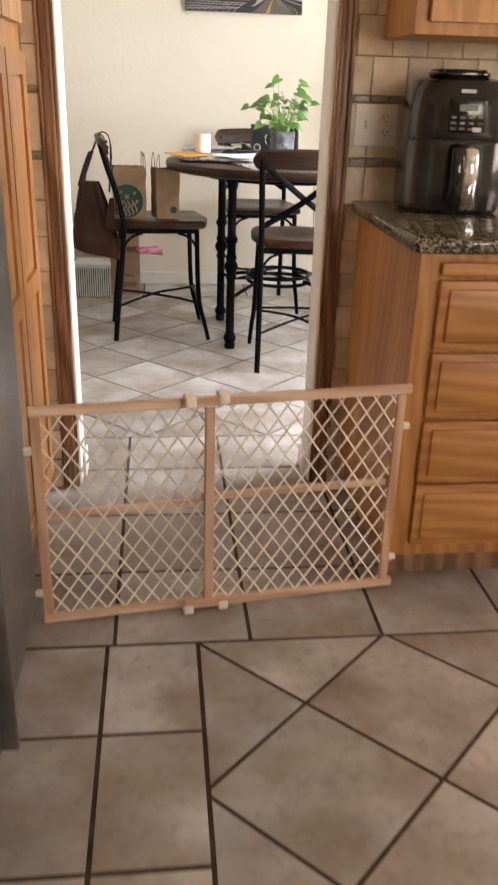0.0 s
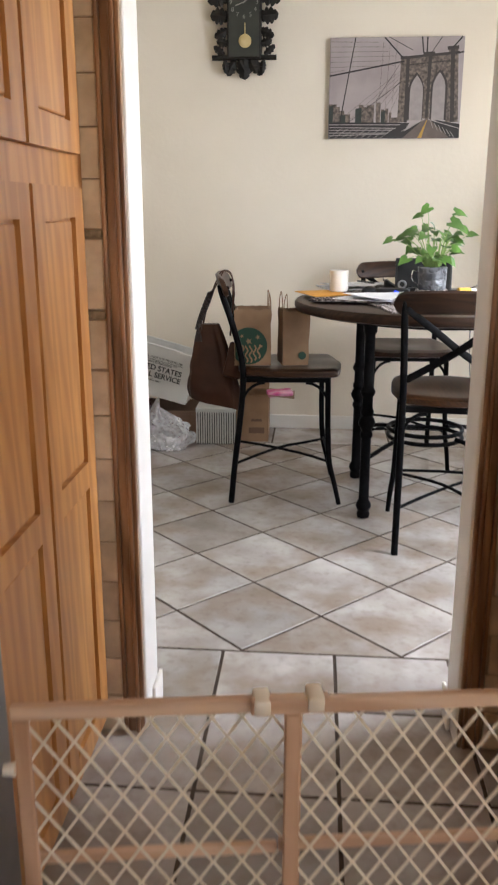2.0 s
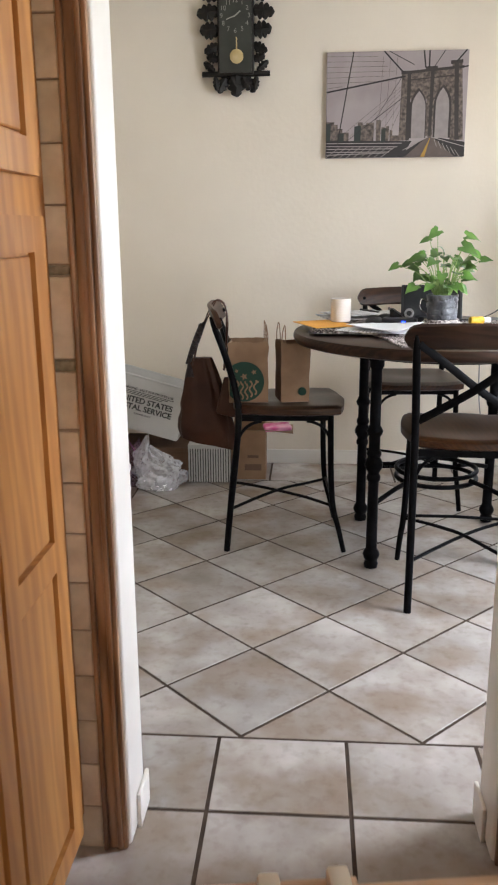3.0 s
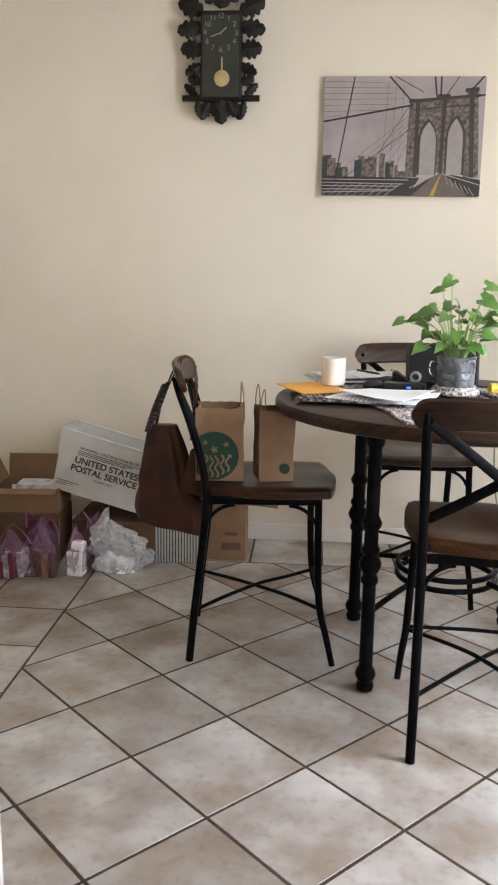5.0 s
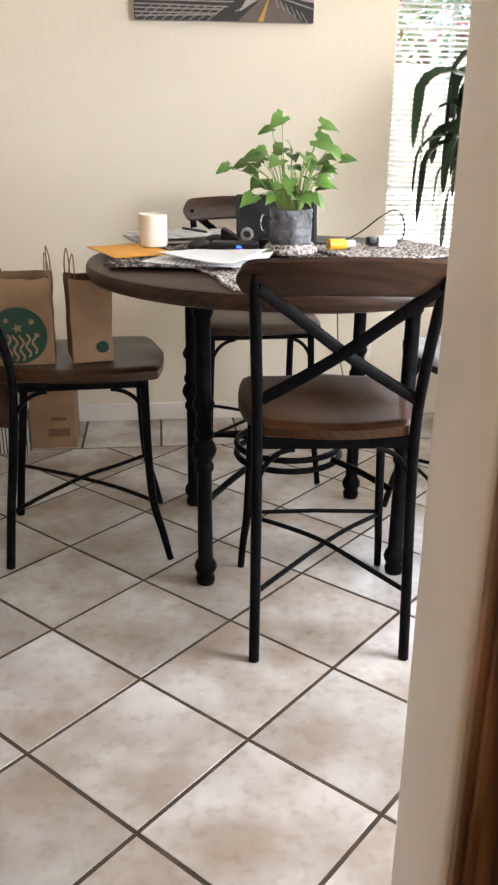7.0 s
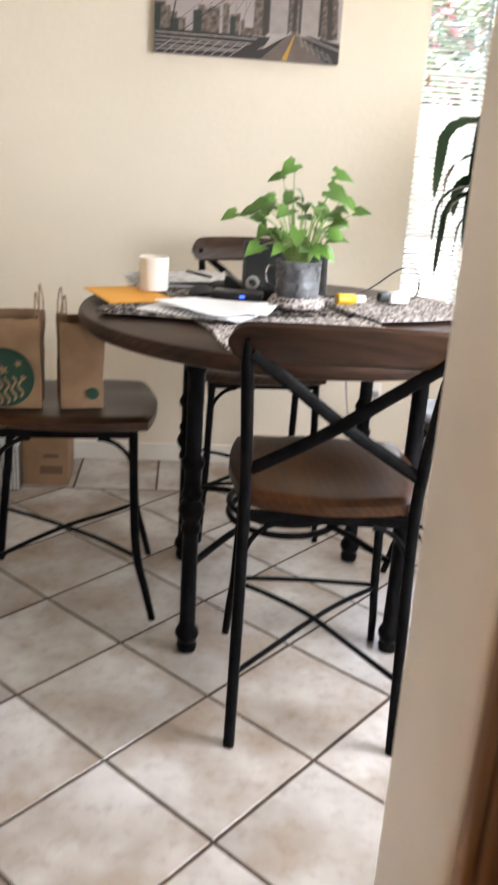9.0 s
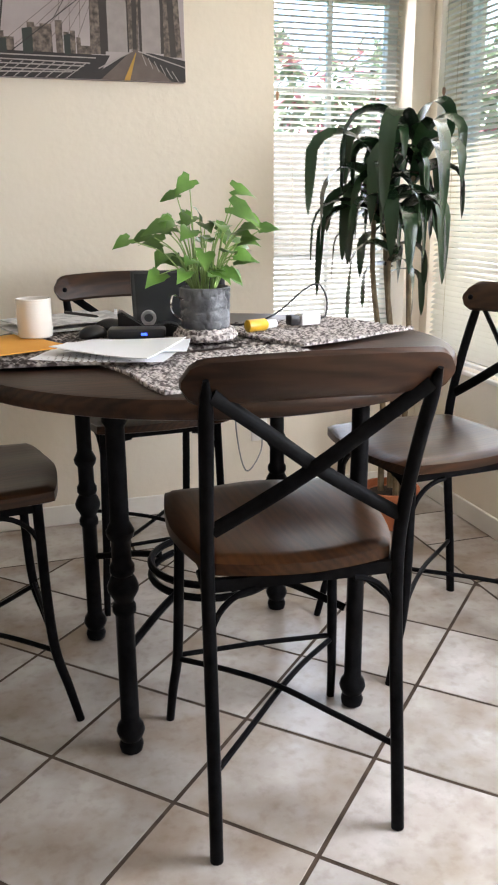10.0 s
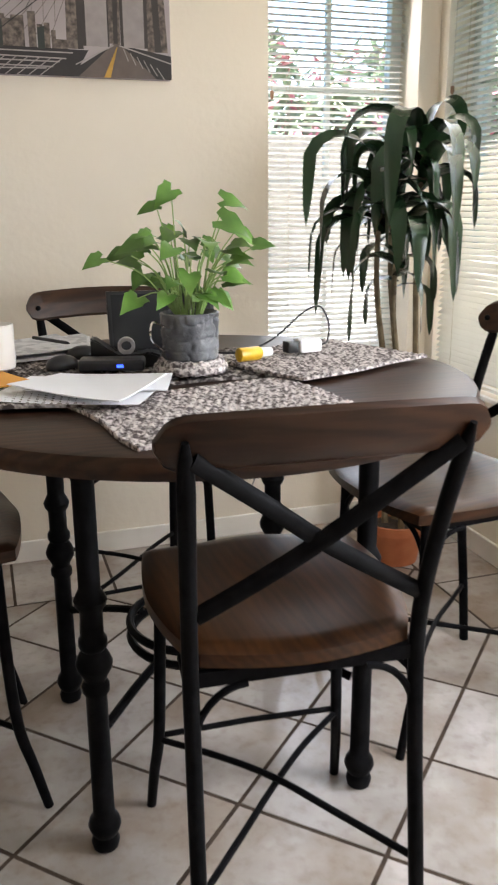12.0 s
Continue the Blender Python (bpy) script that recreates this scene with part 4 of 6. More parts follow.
rails += [line(0.05 * k, 1.0, 0.10 + 0.05 * k, 0.90, 0.004) for k in range(9)] + [line(0.78 + 0.03 * k, 0.83 + 0.02 * k, 0.80 + 0.033 * k, 0.90 + 0.02 * k, 0.004) for k in range(6)]
rails += [line(0.76, 0.81, 1.0, 0.905, 0.006), line(0.735, 0.81, 0.56, 0.93, 0.005)]
print_layer("railing_print", rails, M_PALE, 0.0016)
print_layer("cable_print", [line(0, 0.375, 0.56, 0.235, 0.011), line(0.19, 0, 0.085, 0.86, 0.008), line(0.405, 0, 0.545, 0.20, 0.010), line(0.44, 0, 0.62, 0.13, 0.005), line(0.685, 0, 0.70, 0.16, 0.010),
                       line(0.725, 0, 0.725, 0.16, 0.010), line(0.835, 0, 0.755, 0.165, 0.005), line(0.985, 0, 0.915, 0.11, 0.010), line(1.0, 0.15, 0.94, 0.165, 0.010),
                       line(0.15, 0.84, 0.55, 0.43, 0.004), line(0.56, 0.19, 0.36, 0.62, 0.003)], M_INK, 0.0020)


def letters(name, body, size, material, parent, m, align="CENTER", weight=0.0):
    cu = bpy.data.curves.new(name, "FONT")
    cu.body, cu.size, cu.align_x, cu.align_y = body, size, align, "CENTER"
    cu.offset = weight
    tmp = bpy.data.objects.new(name, cu)
    scene.collection.objects.link(tmp)
    bpy.context.view_layer.update()
    me = bpy.data.meshes.new_from_object(tmp.evaluated_get(bpy.context.evaluated_depsgraph_get()))
    bpy.data.objects.remove(tmp)
    me.materials.clear()
    me.materials.append(material)
    ob = new(name, me)
    ob.parent = parent
    ob.matrix_local = m
    return ob


M_CLOCK = surface("blackened_carved_wood", (0.006, 0.005, 0.004), (0.018, 0.014, 0.010), scale=30, rough=0.5, spec=0.3, bump=0.5, bump_scale=70)
M_DIAL = surface("dark_dial", (0.020, 0.022, 0.016), (0.035, 0.036, 0.028), scale=12, rough=0.4)
M_NUMERAL = surface("pale_numeral", (0.22, 0.22, 0.19), (0.30, 0.30, 0.26), rough=0.5)
M_BRASS = surface("dull_brass", (0.50, 0.38, 0.17), (0.62, 0.50, 0.28), scale=20, rough=0.4, metal=0.5)


def carved_leaf(bm, m, length, width, rng, lobes=4, thick=0.012):
    """A lobed oak-like leaf with a raised middle, as a closed body."""
    out = []
    steps = lobes * 4
    for side in (1, -1):
        row = []
        for k in range(steps + 1):
            t = k / steps
            w = width * math.sin(math.pi * min(1, t * 0.92 + 0.06)) ** 0.7 * (0.72 + 0.36 * abs(math.sin(math.pi * lobes * t)))
            row.append((t * length, side * w * 0.5))
        out += row if side == 1 else row[::-1][1:-1]
    front = [bm.verts.new(m @ Vector((x, -thick * 0.35, z))) for x, z in out]
    back = [bm.verts.new(m @ Vector((x, 0.004, z))) for x, z in out]
    spine = [bm.verts.new(m @ Vector((length * f, -thick - 0.006 * math.sin(math.pi * f), 0))) for f in (0.12, 0.5, 0.88)]
    n = len(out)
    for i in range(n):
        j = (i + 1) % n
        bm.faces.new((front[i], back[i], back[j], front[j]))
        c = spine[0] if out[i][0] < length * 0.33 else (spine[1] if out[i][0] < length * 0.67 else spine[2])
        c2 = spine[0] if out[j][0] < length * 0.33 else (spine[1] if out[j][0] < length * 0.67 else spine[2])
        bm.faces.new((front[i], front[j], c2))
        if c is not c2:
            bm.faces.new((front[i], c2, c))
    bm.faces.new(back)


clock = thing("wall_clock", "black carved cuckoo-style wall clock with a brass pendulum", "clock", pose(-0.344, BACK - 0.001, 2.216))
bm = bmesh.new()
box(bm, -0.092, 0.092, -0.075, 0.0, -0.135, 0.235, 0.006)
part("case", bm, M_CLOCK, clock)
bm = boxes((-0.082, 0.082, -0.079, -0.0755, -0.125, 0.215), bevel=0.001)
part("front_panel", bm, M_DIAL, clock)
bm = bmesh.new()
tube(bm, [(-0.175, -0.055, -0.128), (0.175, -0.055, -0.128)], 0.014, n=12)
part("cross_log", bm, M_CLOCK, clock, smooth=True)
for k in range(12):
    a = math.radians(90 - 30 * (k + 1))
    letters("numeral", str(k + 1), 0.031, M_NUMERAL, clock, Matrix.Translation((0.070 * math.cos(a), -0.0803, 0.140 + 0.070 * math.sin(a))) @ Matrix.Rotation(math.pi / 2, 4, "X"))
for a, l, w in ((40, 0.034, 0.006), (200, 0.048, 0.005)):
    bm = bmesh.new()
    box(bm, -0.006, l, -0.0835, -0.0815, -w / 2, w / 2)
    ob = part("clock_hand", bm, M_NUMERAL, clock)
    ob.matrix_local = Matrix.Translation((0, 0, 0.140)) @ Matrix.Rotation(-radians(a), 4, "Y")
bm = bmesh.new()
lathe(bm, [(0.004, -0.004), (0.033, -0.003), (0.035, 0.0), (0.028, 0.002), (0.018, 0.0035), (0.010, 0.003), (0.003, 0.004)], n=24)
bmesh.ops.transform(bm, matrix=Matrix.Translation((0.006, -0.086, -0.050)) @ Matrix.Rotation(math.pi / 2, 4, "X"), verts=bm.verts)
part("pendulum", bm, M_BRASS, clock, "dull brass pendulum disc", True)
part("pendulum_rod", boxes((0.003, 0.009, -0.086, -0.083, -0.020, 0.04)), M_BRASS, clock)
rng = random.Random(3)
leaves = []
for s in (-1, 1):
    leaves += [(s * 0.082, 0.235, 20, 0.12, 0.085), (s * 0.085, 0.17, -8, 0.115, 0.08), (s * 0.085, 0.075, 5, 0.10, 0.085), (s * 0.085, 0.01, -25, 0.085, 0.055), (s * 0.088, -0.06, 15, 0.065, 0.05),
               (s * 0.11, -0.115, 40, 0.075, 0.04), (s * 0.05, -0.14, -60, 0.09, 0.06), (s * 0.105, -0.14, -95, 0.07, 0.036), (s * 0.04, 0.27, 62, 0.12, 0.08)]
leaves += [(0.0, -0.125, -90, 0.115, 0.09), (-0.03, -0.14, -120, 0.08, 0.05), (0.03, -0.14, -60, 0.08, 0.05), (0.0, 0.25, 90, 0.13, 0.10)]
for x, z, a, l, w in leaves:
    bm = bmesh.new()
    if x < 0:
        a = 180 - a
    carved_leaf(bm, Matrix.Translation((x, -0.045 - 0.02 * rng.random(), z)) @ Matrix.Rotation(-radians(a), 4, "Y"), l, w, rng)
    part("carved_leaf", bm, M_CLOCK, clock)

# socket under the back window with a plug
outlet_plate(pose(1.125, BACK - 0.001, 0.335), "ivory socket plate low on the cream wall", 1)
M_CABLE = surface("black_cable", (0.012, 0.012, 0.012), (0.02, 0.02, 0.02), rough=0.5)
plug = thing("wall_charger", "grey wall charger with a thin cord hanging from the socket", "charger", pose(1.125, BACK - 0.012, 0.352))
bm = bmesh.new()
box(bm, -0.016, 0.016, -0.032, -0.001, -0.014, 0.014, 0.005, 3)
part("plug", bm, flat("grey_plug", (0.30, 0.31, 0.32)), plug, smooth=True)
bm = bmesh.new()
tube(bm, smooth_path([(0, -0.03, 0.0), (-0.02, -0.07, -0.10), (-0.10, -0.12, -0.16), (-0.17, -0.22, 0.05), (-0.22, -0.40, 0.35), (-0.24, -0.55, 0.53)], 8), 0.003, n=6)
part("cord", bm, flat("grey_cord", (0.22, 0.22, 0.22)), plug, smooth=True)


# ---------------------------------------------------------------- plants
M_LEAF = surface("bright_green_leaf", (0.045, 0.115, 0.014), (0.13, 0.255, 0.045), scale=14, rough=0.38, vary=0.22, spread=(0.3, 0.7))
M_STEM = surface("pale_green_stem", (0.22, 0.34, 0.09), (0.32, 0.44, 0.15), scale=12, rough=0.5)
M_DRAC = surface("deep_green_strap_leaf", (0.010, 0.030, 0.012), (0.030, 0.065, 0.028), scale=9, rough=0.24, vary=0.2, stretch=(1, 1, 0.3))
M_CANE = surface("tan_cane", (0.12, 0.085, 0.045), (0.25, 0.19, 0.11), scale=25, rough=0.8, bump=0.5, bump_scale=60)
M_SOIL = surface("dark_soil", (0.02, 0.014, 0.01), (0.05, 0.036, 0.025), scale=50, rough=1.0, bump=0.8, bump_scale=120)
M_TERRA = surface("terracotta", (0.36, 0.10, 0.035), (0.48, 0.16, 0.06), scale=10, rough=0.8, bump=0.2)
M_POT = surface("cracked_grey_glaze", (0.05, 0.052, 0.058), (0.16, 0.165, 0.175), scale=18, rough=0.38, bump=1.0, bump_scale=34, spread=(0.40, 0.62), bump_dist=0.006)
M_POT_RIM = surface("white_bark_glaze", (0.12, 0.12, 0.125), (0.42, 0.42, 0.42), scale=26, rough=0.5, bump=1.0, bump_scale=40, spread=(0.42, 0.58), bump_dist=0.005)


def arrow_leaf(bm, tip_dir, normal, at, length, width, cup=0.12, droop=0.25):
    """A lobed, arrow-shaped leaf with a folded middle."""
    d = Vector(tip_dir).normalized()
    nrm = (Vector(normal) - Vector(normal).dot(d) * d).normalized()
    s = d.cross(nrm)
    half = [(-0.26, 0.24), (-0.15, 0.56), (0.06, 0.46), (0.27, 0.52), (0.52, 0.36), (0.78, 0.16)]
    wave = [0.06 * math.sin(7 * k + 60 * length + 90 * at[0]) for k in range(6)]
    mid = [bm.verts.new(Vector(at) + d * (t * length) - nrm * (droop * length * max(0, t) ** 2)) for t in (0.0, 0.02, 0.25, 0.5, 0.75, 1.0)]
    for sgn in (1, -1):
        row = []
        for (t, w), wv in zip(half, wave):
            row.append(bm.verts.new(Vector(at) + d * (t * length) + s * (sgn * w * width) + nrm * (cup * w * width + wv * sgn * length - droop * length * max(0, t) ** 2)))
        f = [(mid[0], row[0], row[1]), (mid[0], row[1], row[2]), (mid[0], row[2], mid[2]), (row[2], row[3], mid[2]), (row[3], row[4], mid[3]), (row[3], mid[3], mid[2]),
             (row[4], row[5], mid[4]), (row[4], mid[4], mid[3]), (row[5], mid[5], mid[4])]
        for tri in f:
            bm.faces.new(tri if sgn > 0 else tri[::-1])
    bmesh.ops.delete(bm, geom=[mid[1]], context="VERTS")
    return bm


def strap_leaf(bm, base, out, rise, length, width, droop, twist=0.0):
    """A long arching leaf: a ribbon with a shallow keel that bends over and hangs."""
    out = Vector((out[0], out[1], 0)).normalized()
    side = Vector((-out.y, out.x, 0))
    p, ang, n = Vector(base), rise, 12
    rows = []
    for k in range(n + 1):
        t = k / n
        w = width * (1.62 * (0.06 + 0.94 * t) ** 0.42 * (1 - t) ** 0.62 + 0.012)
        d = out * math.cos(ang) + Vector((0, 0, 1)) * math.sin(ang)
        nr = -out * math.sin(ang) + Vector((0, 0, 1)) * math.cos(ang)
        sd = (side * math.cos(twist * t) + nr * math.sin(twist * t))
        rows.append((bm.verts.new(p - sd * w / 2 + nr * 0.12 * w), bm.verts.new(p), bm.verts.new(p + sd * w / 2 + nr * 0.12 * w)))
        p = p + d * (length / n)
        ang = max(-1.5, ang - droop * (0.25 + 1.3 * t) / n)
    for a, b in zip(rows, rows[1:]):
        bm.faces.new((a[0], a[1], b[1], b[0]))
        bm.faces.new((a[1], a[2], b[2], b[1]))
    return bm


# leafy plant on the table
rng = random.Random(17)
POT = Vector((0.573, 4.415, 0.957))
plant = thing("potted_plant", "bright green arrow-leaved plant in a cracked grey pot", "potted plant", Matrix.Translation(POT))
bm = bmesh.new()
lathe(bm, [(0.045, 0.0), (0.056, 0.004)] + [(0.059 + 0.0035 * k / 22, 0.008 + 0.092 * k / 22) for k in range(23)] + [(0.058, 0.102), (0.055, 0.097), (0.054, 0.082), (0.01, 0.080)], n=96)
for v in bm.verts:
    if math.hypot(v.co.x, v.co.y) > 0.0555 and v.co.z > 0.005:
        q = Vector((v.co.x * 26, v.co.y * 26, v.co.z * 40))
        k = 1 - 0.075 * max(0, 1 - 7 * abs(noise.noise(q))) + 0.02 * noise.noise(q * 2.5)
        v.co.x, v.co.y = v.co.x * k, v.co.y * k
part("pot", bm, M_POT, plant, "cracked grey glazed pot", True)
bm = bmesh.new()
tube(bm, smooth_path([(-0.058, -0.02, 0.075), (-0.085, -0.028, 0.085), (-0.088, -0.030, 0.05), (-0.060, -0.02, 0.025)], 6), 0.0025, n=6)
part("wire_handle", bm, M_CHROME, plant, smooth=True)
bm = bmesh.new()
lathe(bm, [(0.053, 0.0825), (0.03, 0.088), (0.005, 0.09)], n=20)
part("soil", bm, M_SOIL, plant)
tips = [(x * 0.9, y, z, l) for x, y, z, l in [(-0.035, 0.0, 0.345, 0.058), (-0.065, 0.02, 0.315, 0.045), (0.095, 0.02, 0.325, 0.062), (0.07, -0.04, 0.285, 0.075), (-0.20, 0.0, 0.215, 0.045), (0.155, -0.02, 0.235, 0.045), (-0.10, -0.03, 0.245, 0.075),
        (-0.11, 0.04, 0.205, 0.06), (-0.05, -0.06, 0.235, 0.06), (0.03, -0.05, 0.245, 0.07), (0.06, 0.05, 0.225, 0.06), (-0.125, -0.02, 0.135, 0.06), (0.085, -0.03, 0.165, 0.055), (0.02, 0.06, 0.205, 0.06),
        (-0.07, 0.05, 0.165, 0.055), (0.045, -0.07, 0.185, 0.055), (-0.02, -0.08, 0.185, 0.06), (0.10, 0.03, 0.20, 0.055), (-0.03, 0.02, 0.265, 0.065), (0.0, -0.03, 0.215, 0.05), (-0.085, 0.0, 0.26, 0.05),
        (0.075, 0.0, 0.13, 0.05), (-0.06, -0.04, 0.14, 0.05), (0.115, 0.0, 0.265, 0.06), (-0.14, 0.02, 0.225, 0.05)]]
tips += [(rng.uniform(-0.10, 0.09), rng.uniform(-0.08, 0.06), rng.uniform(0.13, 0.27), rng.uniform(0.036, 0.056)) for _ in range(26)]
for x, y, z, l in tips:
    a = math.atan2(y, x) + rng.uniform(-0.5, 0.5)
    root = Vector((0.022 * math.cos(a), 0.022 * math.sin(a), 0.085))
    tip = Vector((x, y, z))
    path = smooth_path([root, root.lerp(tip, 0.45) + Vector((0, 0, 0.035)), tip], 5)
    bm = bmesh.new()
    tube(bm, path, [0.0022 - 0.0001 * k for k in range(len(path))], n=6)
    st = part("stem", bm, M_STEM, plant, smooth=True)
    bm = bmesh.new()
    d = Vector((x * 1.5 + rng.uniform(-0.08, 0.08), y * 1.5 - 0.06 + rng.uniform(-0.08, 0.08), rng.uniform(-0.10, 0.06)))
    arrow_leaf(bm, d, Vector((x * 0.8, -0.7, 0.75)), tip, l * 0.92, l * 0.74, 0.2, 0.35)
    part("leaf", bm, M_LEAF, plant, smooth=True)

# tall strap-leaved plant in the corner
drac = thing("corner_plant", "tall dark green strap-leaved plant in a terracotta pot", "potted plant", pose(1.535, 5.26, 0))
bm = bmesh.new()
lathe(bm, [(0.075, 0.0), (0.085, 0.005), (0.108, 0.125), (0.118, 0.128), (0.118, 0.16), (0.106, 0.16), (0.10, 0.135), (0.01, 0.13)], n=32)
part("pot", bm, M_TERRA, drac, "orange terracotta pot", True)
bm = bmesh.new()
lathe(bm, [(0.099, 0.132), (0.05, 0.142), (0.005, 0.145)], n=20)
part("soil", bm, M_SOIL, drac)
tops = []
for (x0, y0), (x1, y1), h in (((-0.03, 0.02), (-0.125, -0.05), 1.36), ((0.04, 0.0), (0.02, -0.045), 1.46), ((0.0, -0.05), (-0.08, -0.09), 1.22), ((0.02, 0.04), (-0.035, 0.03), 1.40)):
    bm = bmesh.new()
    pts = smooth_path([(x0, y0, 0.13), (x0 * 0.6 + x1 * 0.4 + 0.012, y0 * 0.6 + y1 * 0.4, h * 0.45), (x1 - 0.008, y1, h * 0.75), (x1, y1, h)], 6)
    tube(bm, pts, [0.013 - 0.0003 * k for k in range(len(pts))], n=8)
    part("cane", bm, M_CANE, drac, smooth=True)
    tops.append(Vector((x1, y1, h)))
rng = random.Random(8)
for top, count, big in zip(tops, (19, 22, 15, 18), (0.50, 0.52, 0.46, 0.48)):
    for k in range(count):
        a = k * 2.4 + rng.uniform(-0.3, 0.3)
        t = k / count
        bm = bmesh.new()
        out = Vector((math.cos(a), math.sin(a)))
        reach = 0.62 if out.x > 0.3 or out.y > 0.3 else 1.0
        strap_leaf(bm, top + Vector((0, 0, -0.24 * (1 - t) + 0.03)), out, 0.45 + 0.65 * t + rng.uniform(-0.4, 0.3), big * reach * rng.uniform(0.62, 1.2),
                   rng.uniform(0.046, 0.074), rng.uniform(4.2, 7.8), rng.uniform(-1.6, 1.6))
        part("leaf", bm, M_DRAC, drac, smooth=True)

# ---------------------------------------------------------------- things on the table
TOP = 0.9155
M_KNIT = surface("variegated_knit", (0.10, 0.08, 0.078), (0.64, 0.58, 0.55), scale=105, detail=3, rough=0.95, spread=(0.40, 0.60), bump=0.5, bump_scale=300)
M_KNIT_D = surface("dark_variegated_knit", (0.030, 0.020, 0.017), (0.46, 0.41, 0.38), scale=60, detail=4, rough=0.95, spread=(0.44, 0.66), bump=0.5, bump_scale=300)
M_PAPER = surface("white_paper", (0.88, 0.88, 0.90), (0.92, 0.92, 0.94), scale=3, rough=0.7)
M_PAPER_G = surface("grey_printed_paper", (0.48, 0.48, 0.50), (0.72, 0.72, 0.73), scale=30, rough=0.7, spread=(0.4, 0.55))
M_ENVELOPE = surface("orange_envelope_paper", (0.72, 0.32, 0.035), (0.80, 0.40, 0.06), scale=6, rough=0.7)
M_BLACKP = surface("matt_black_plastic", (0.010, 0.010, 0.012), (0.018, 0.018, 0.020), scale=12, rough=0.4)
M_SCREEN = surface("dark_screen", (0.020, 0.020, 0.022), (0.030, 0.030, 0.032), scale=3, rough=0.18)
M_CERAMIC = surface("cream_ceramic", (0.82, 0.77, 0.70), (0.86, 0.81, 0.74), scale=6, rough=0.25)


def knit_mat(x, y, turn, w, h, z, seed, yarn=M_KNIT):
    """A crocheted mat: rows of rounded stitches standing out of a thin cloth."""
    nx, ny = int(w / 0.0045), int(h / 0.0045)
    sx, sy = 0.0185, 0.0145
    verts, faces = [], []
    rnd = random.Random(seed)
    ph = rnd.random() * 6
    for j in range(ny + 1):
        for i in range(nx + 1):
            u, v = i / nx - 0.5, j / ny - 0.5
            px, py = u * w + 0.006 * math.sin(7 * v + ph), v * h + 0.005 * math.sin(8 * u + ph)
            row = math.floor(py / sy)
            st = abs(math.sin(math.pi * py / sy)) ** 0.7 * abs(math.sin(math.pi * (px / sx + 0.5 * (row % 2)))) ** 0.7
            edge = max(0, 1 - min(0.5 - abs(u), 0.5 - abs(v)) / 0.02)
            verts.append((px, py, 0.0025 + 0.0055 * st + 0.002 * edge))
    for j in range(ny):
        for i in range(nx):
            k = j * (nx + 1) + i
            faces.append((k, k + 1, k + nx + 2, k + nx + 1))
    n = len(verts)
    ring = [i for i in range(nx + 1)] + [j * (nx + 1) + nx for j in range(1, ny + 1)] + [ny * (nx + 1) + i for i in range(nx - 1, -1, -1)] + [j * (nx + 1) for j in range(ny - 1, 0, -1)]
    for k in ring:
        verts.append((verts[k][0], verts[k][1], 0.0))
    for a in range(len(ring)):
        b = (a + 1) % len(ring)
        faces.append((ring[a], n + a, n + b, ring[b]))
    me = bpy.data.meshes.new("knitted_placemat")
    me.from_pydata(verts, [], faces)
    me.materials.append(yarn)
    me.polygons.foreach_set("use_smooth", [True] * len(me.polygons))
    ob = new("knitted_placemat", me)
    ob.matrix_world = pose(x, y, z, 0, 0, turn)
    return tagged(ob, "brown and white crocheted placemat lying on the dark table", "placemat", "crocheted placemats")


knit_mat(0.555, 4.124, 12, 0.46, 0.34, TOP + 0.0005, 1)
knit_mat(0.89, 4.49, 23, 0.40, 0.33, TOP + 0.0095, 2)
knit_mat(0.25, 4.43, 80, 0.45, 0.34, TOP + 0.0095, 3, M_KNIT_D)
knit_mat(0.57, 4.53, 5, 0.44, 0.34, TOP + 0.0005, 4, M_KNIT_D)
MZ = TOP + 0.018

# thick coiled coaster under the pot
bm = bmesh.new()
for k, (r, z) in enumerate(((0.070, 0.009), (0.062, 0.020), (0.045, 0.008))):
    tube(bm, [(r * math.cos(a * math.pi / 24), r * math.sin(a * math.pi / 24), z + 0.002 * math.sin(a * 2.1)) for a in range(48)], 0.0095, n=8, closed=True)
lathe(bm, [(0.065, 0.012), (0.065, 0.0225), (0.01, 0.0225)], n=24)
co = link_mesh("knitted_coaster", bm, M_KNIT, True)
co.matrix_world = Matrix.Translation((POT.x, POT.y, TOP + 0.0085 + 0.009))
tagged(co, "thick brown and cream knitted coaster under the grey pot", "coaster")


def sheet(name, x, y, z, turn, w, h, material, label, category, curl=0.006, seed=0, thick=0.0006):
    bm = bmesh.new()
    n = 10
    g = {}
    for i in range(n + 1):
        for j in range(n + 1):
            u, v = i / n - 0.5, j / n - 0.5
            zz = curl * (math.sin(3 * u + seed) * math.cos(2.4 * v + seed * 2) * 0.35 + 1.6 * max(0, u + v * 0.6) ** 2 + 0.42)
            g[i, j] = (bm.verts.new((u * w, v * h, zz + thick)), bm.verts.new((u * w, v * h, zz)))
    for i in range(n):
        for j in range(n):
            bm.faces.new([g[a, b][0] for a, b in ((i, j), (i + 1, j), (i + 1, j + 1), (i, j + 1))])
            bm.faces.new([g[a, b][1] for a, b in ((i, j), (i, j + 1), (i + 1, j + 1), (i + 1, j))])
    rim = [(i, 0) for i in range(n)] + [(n, j) for j in range(n)] + [(i, n) for i in range(n, 0, -1)] + [(0, j) for j in range(n, 0, -1)]
    for a, b in zip(rim, rim[1:] + rim[:1]):
        bm.faces.new((g[a][0], g[a][1], g[b][1], g[b][0]))
    ob = link_mesh(name, bm, material, True)
    ob.matrix_world = pose(x, y, z, 0, 0, turn)
    return tagged(ob, label, category)


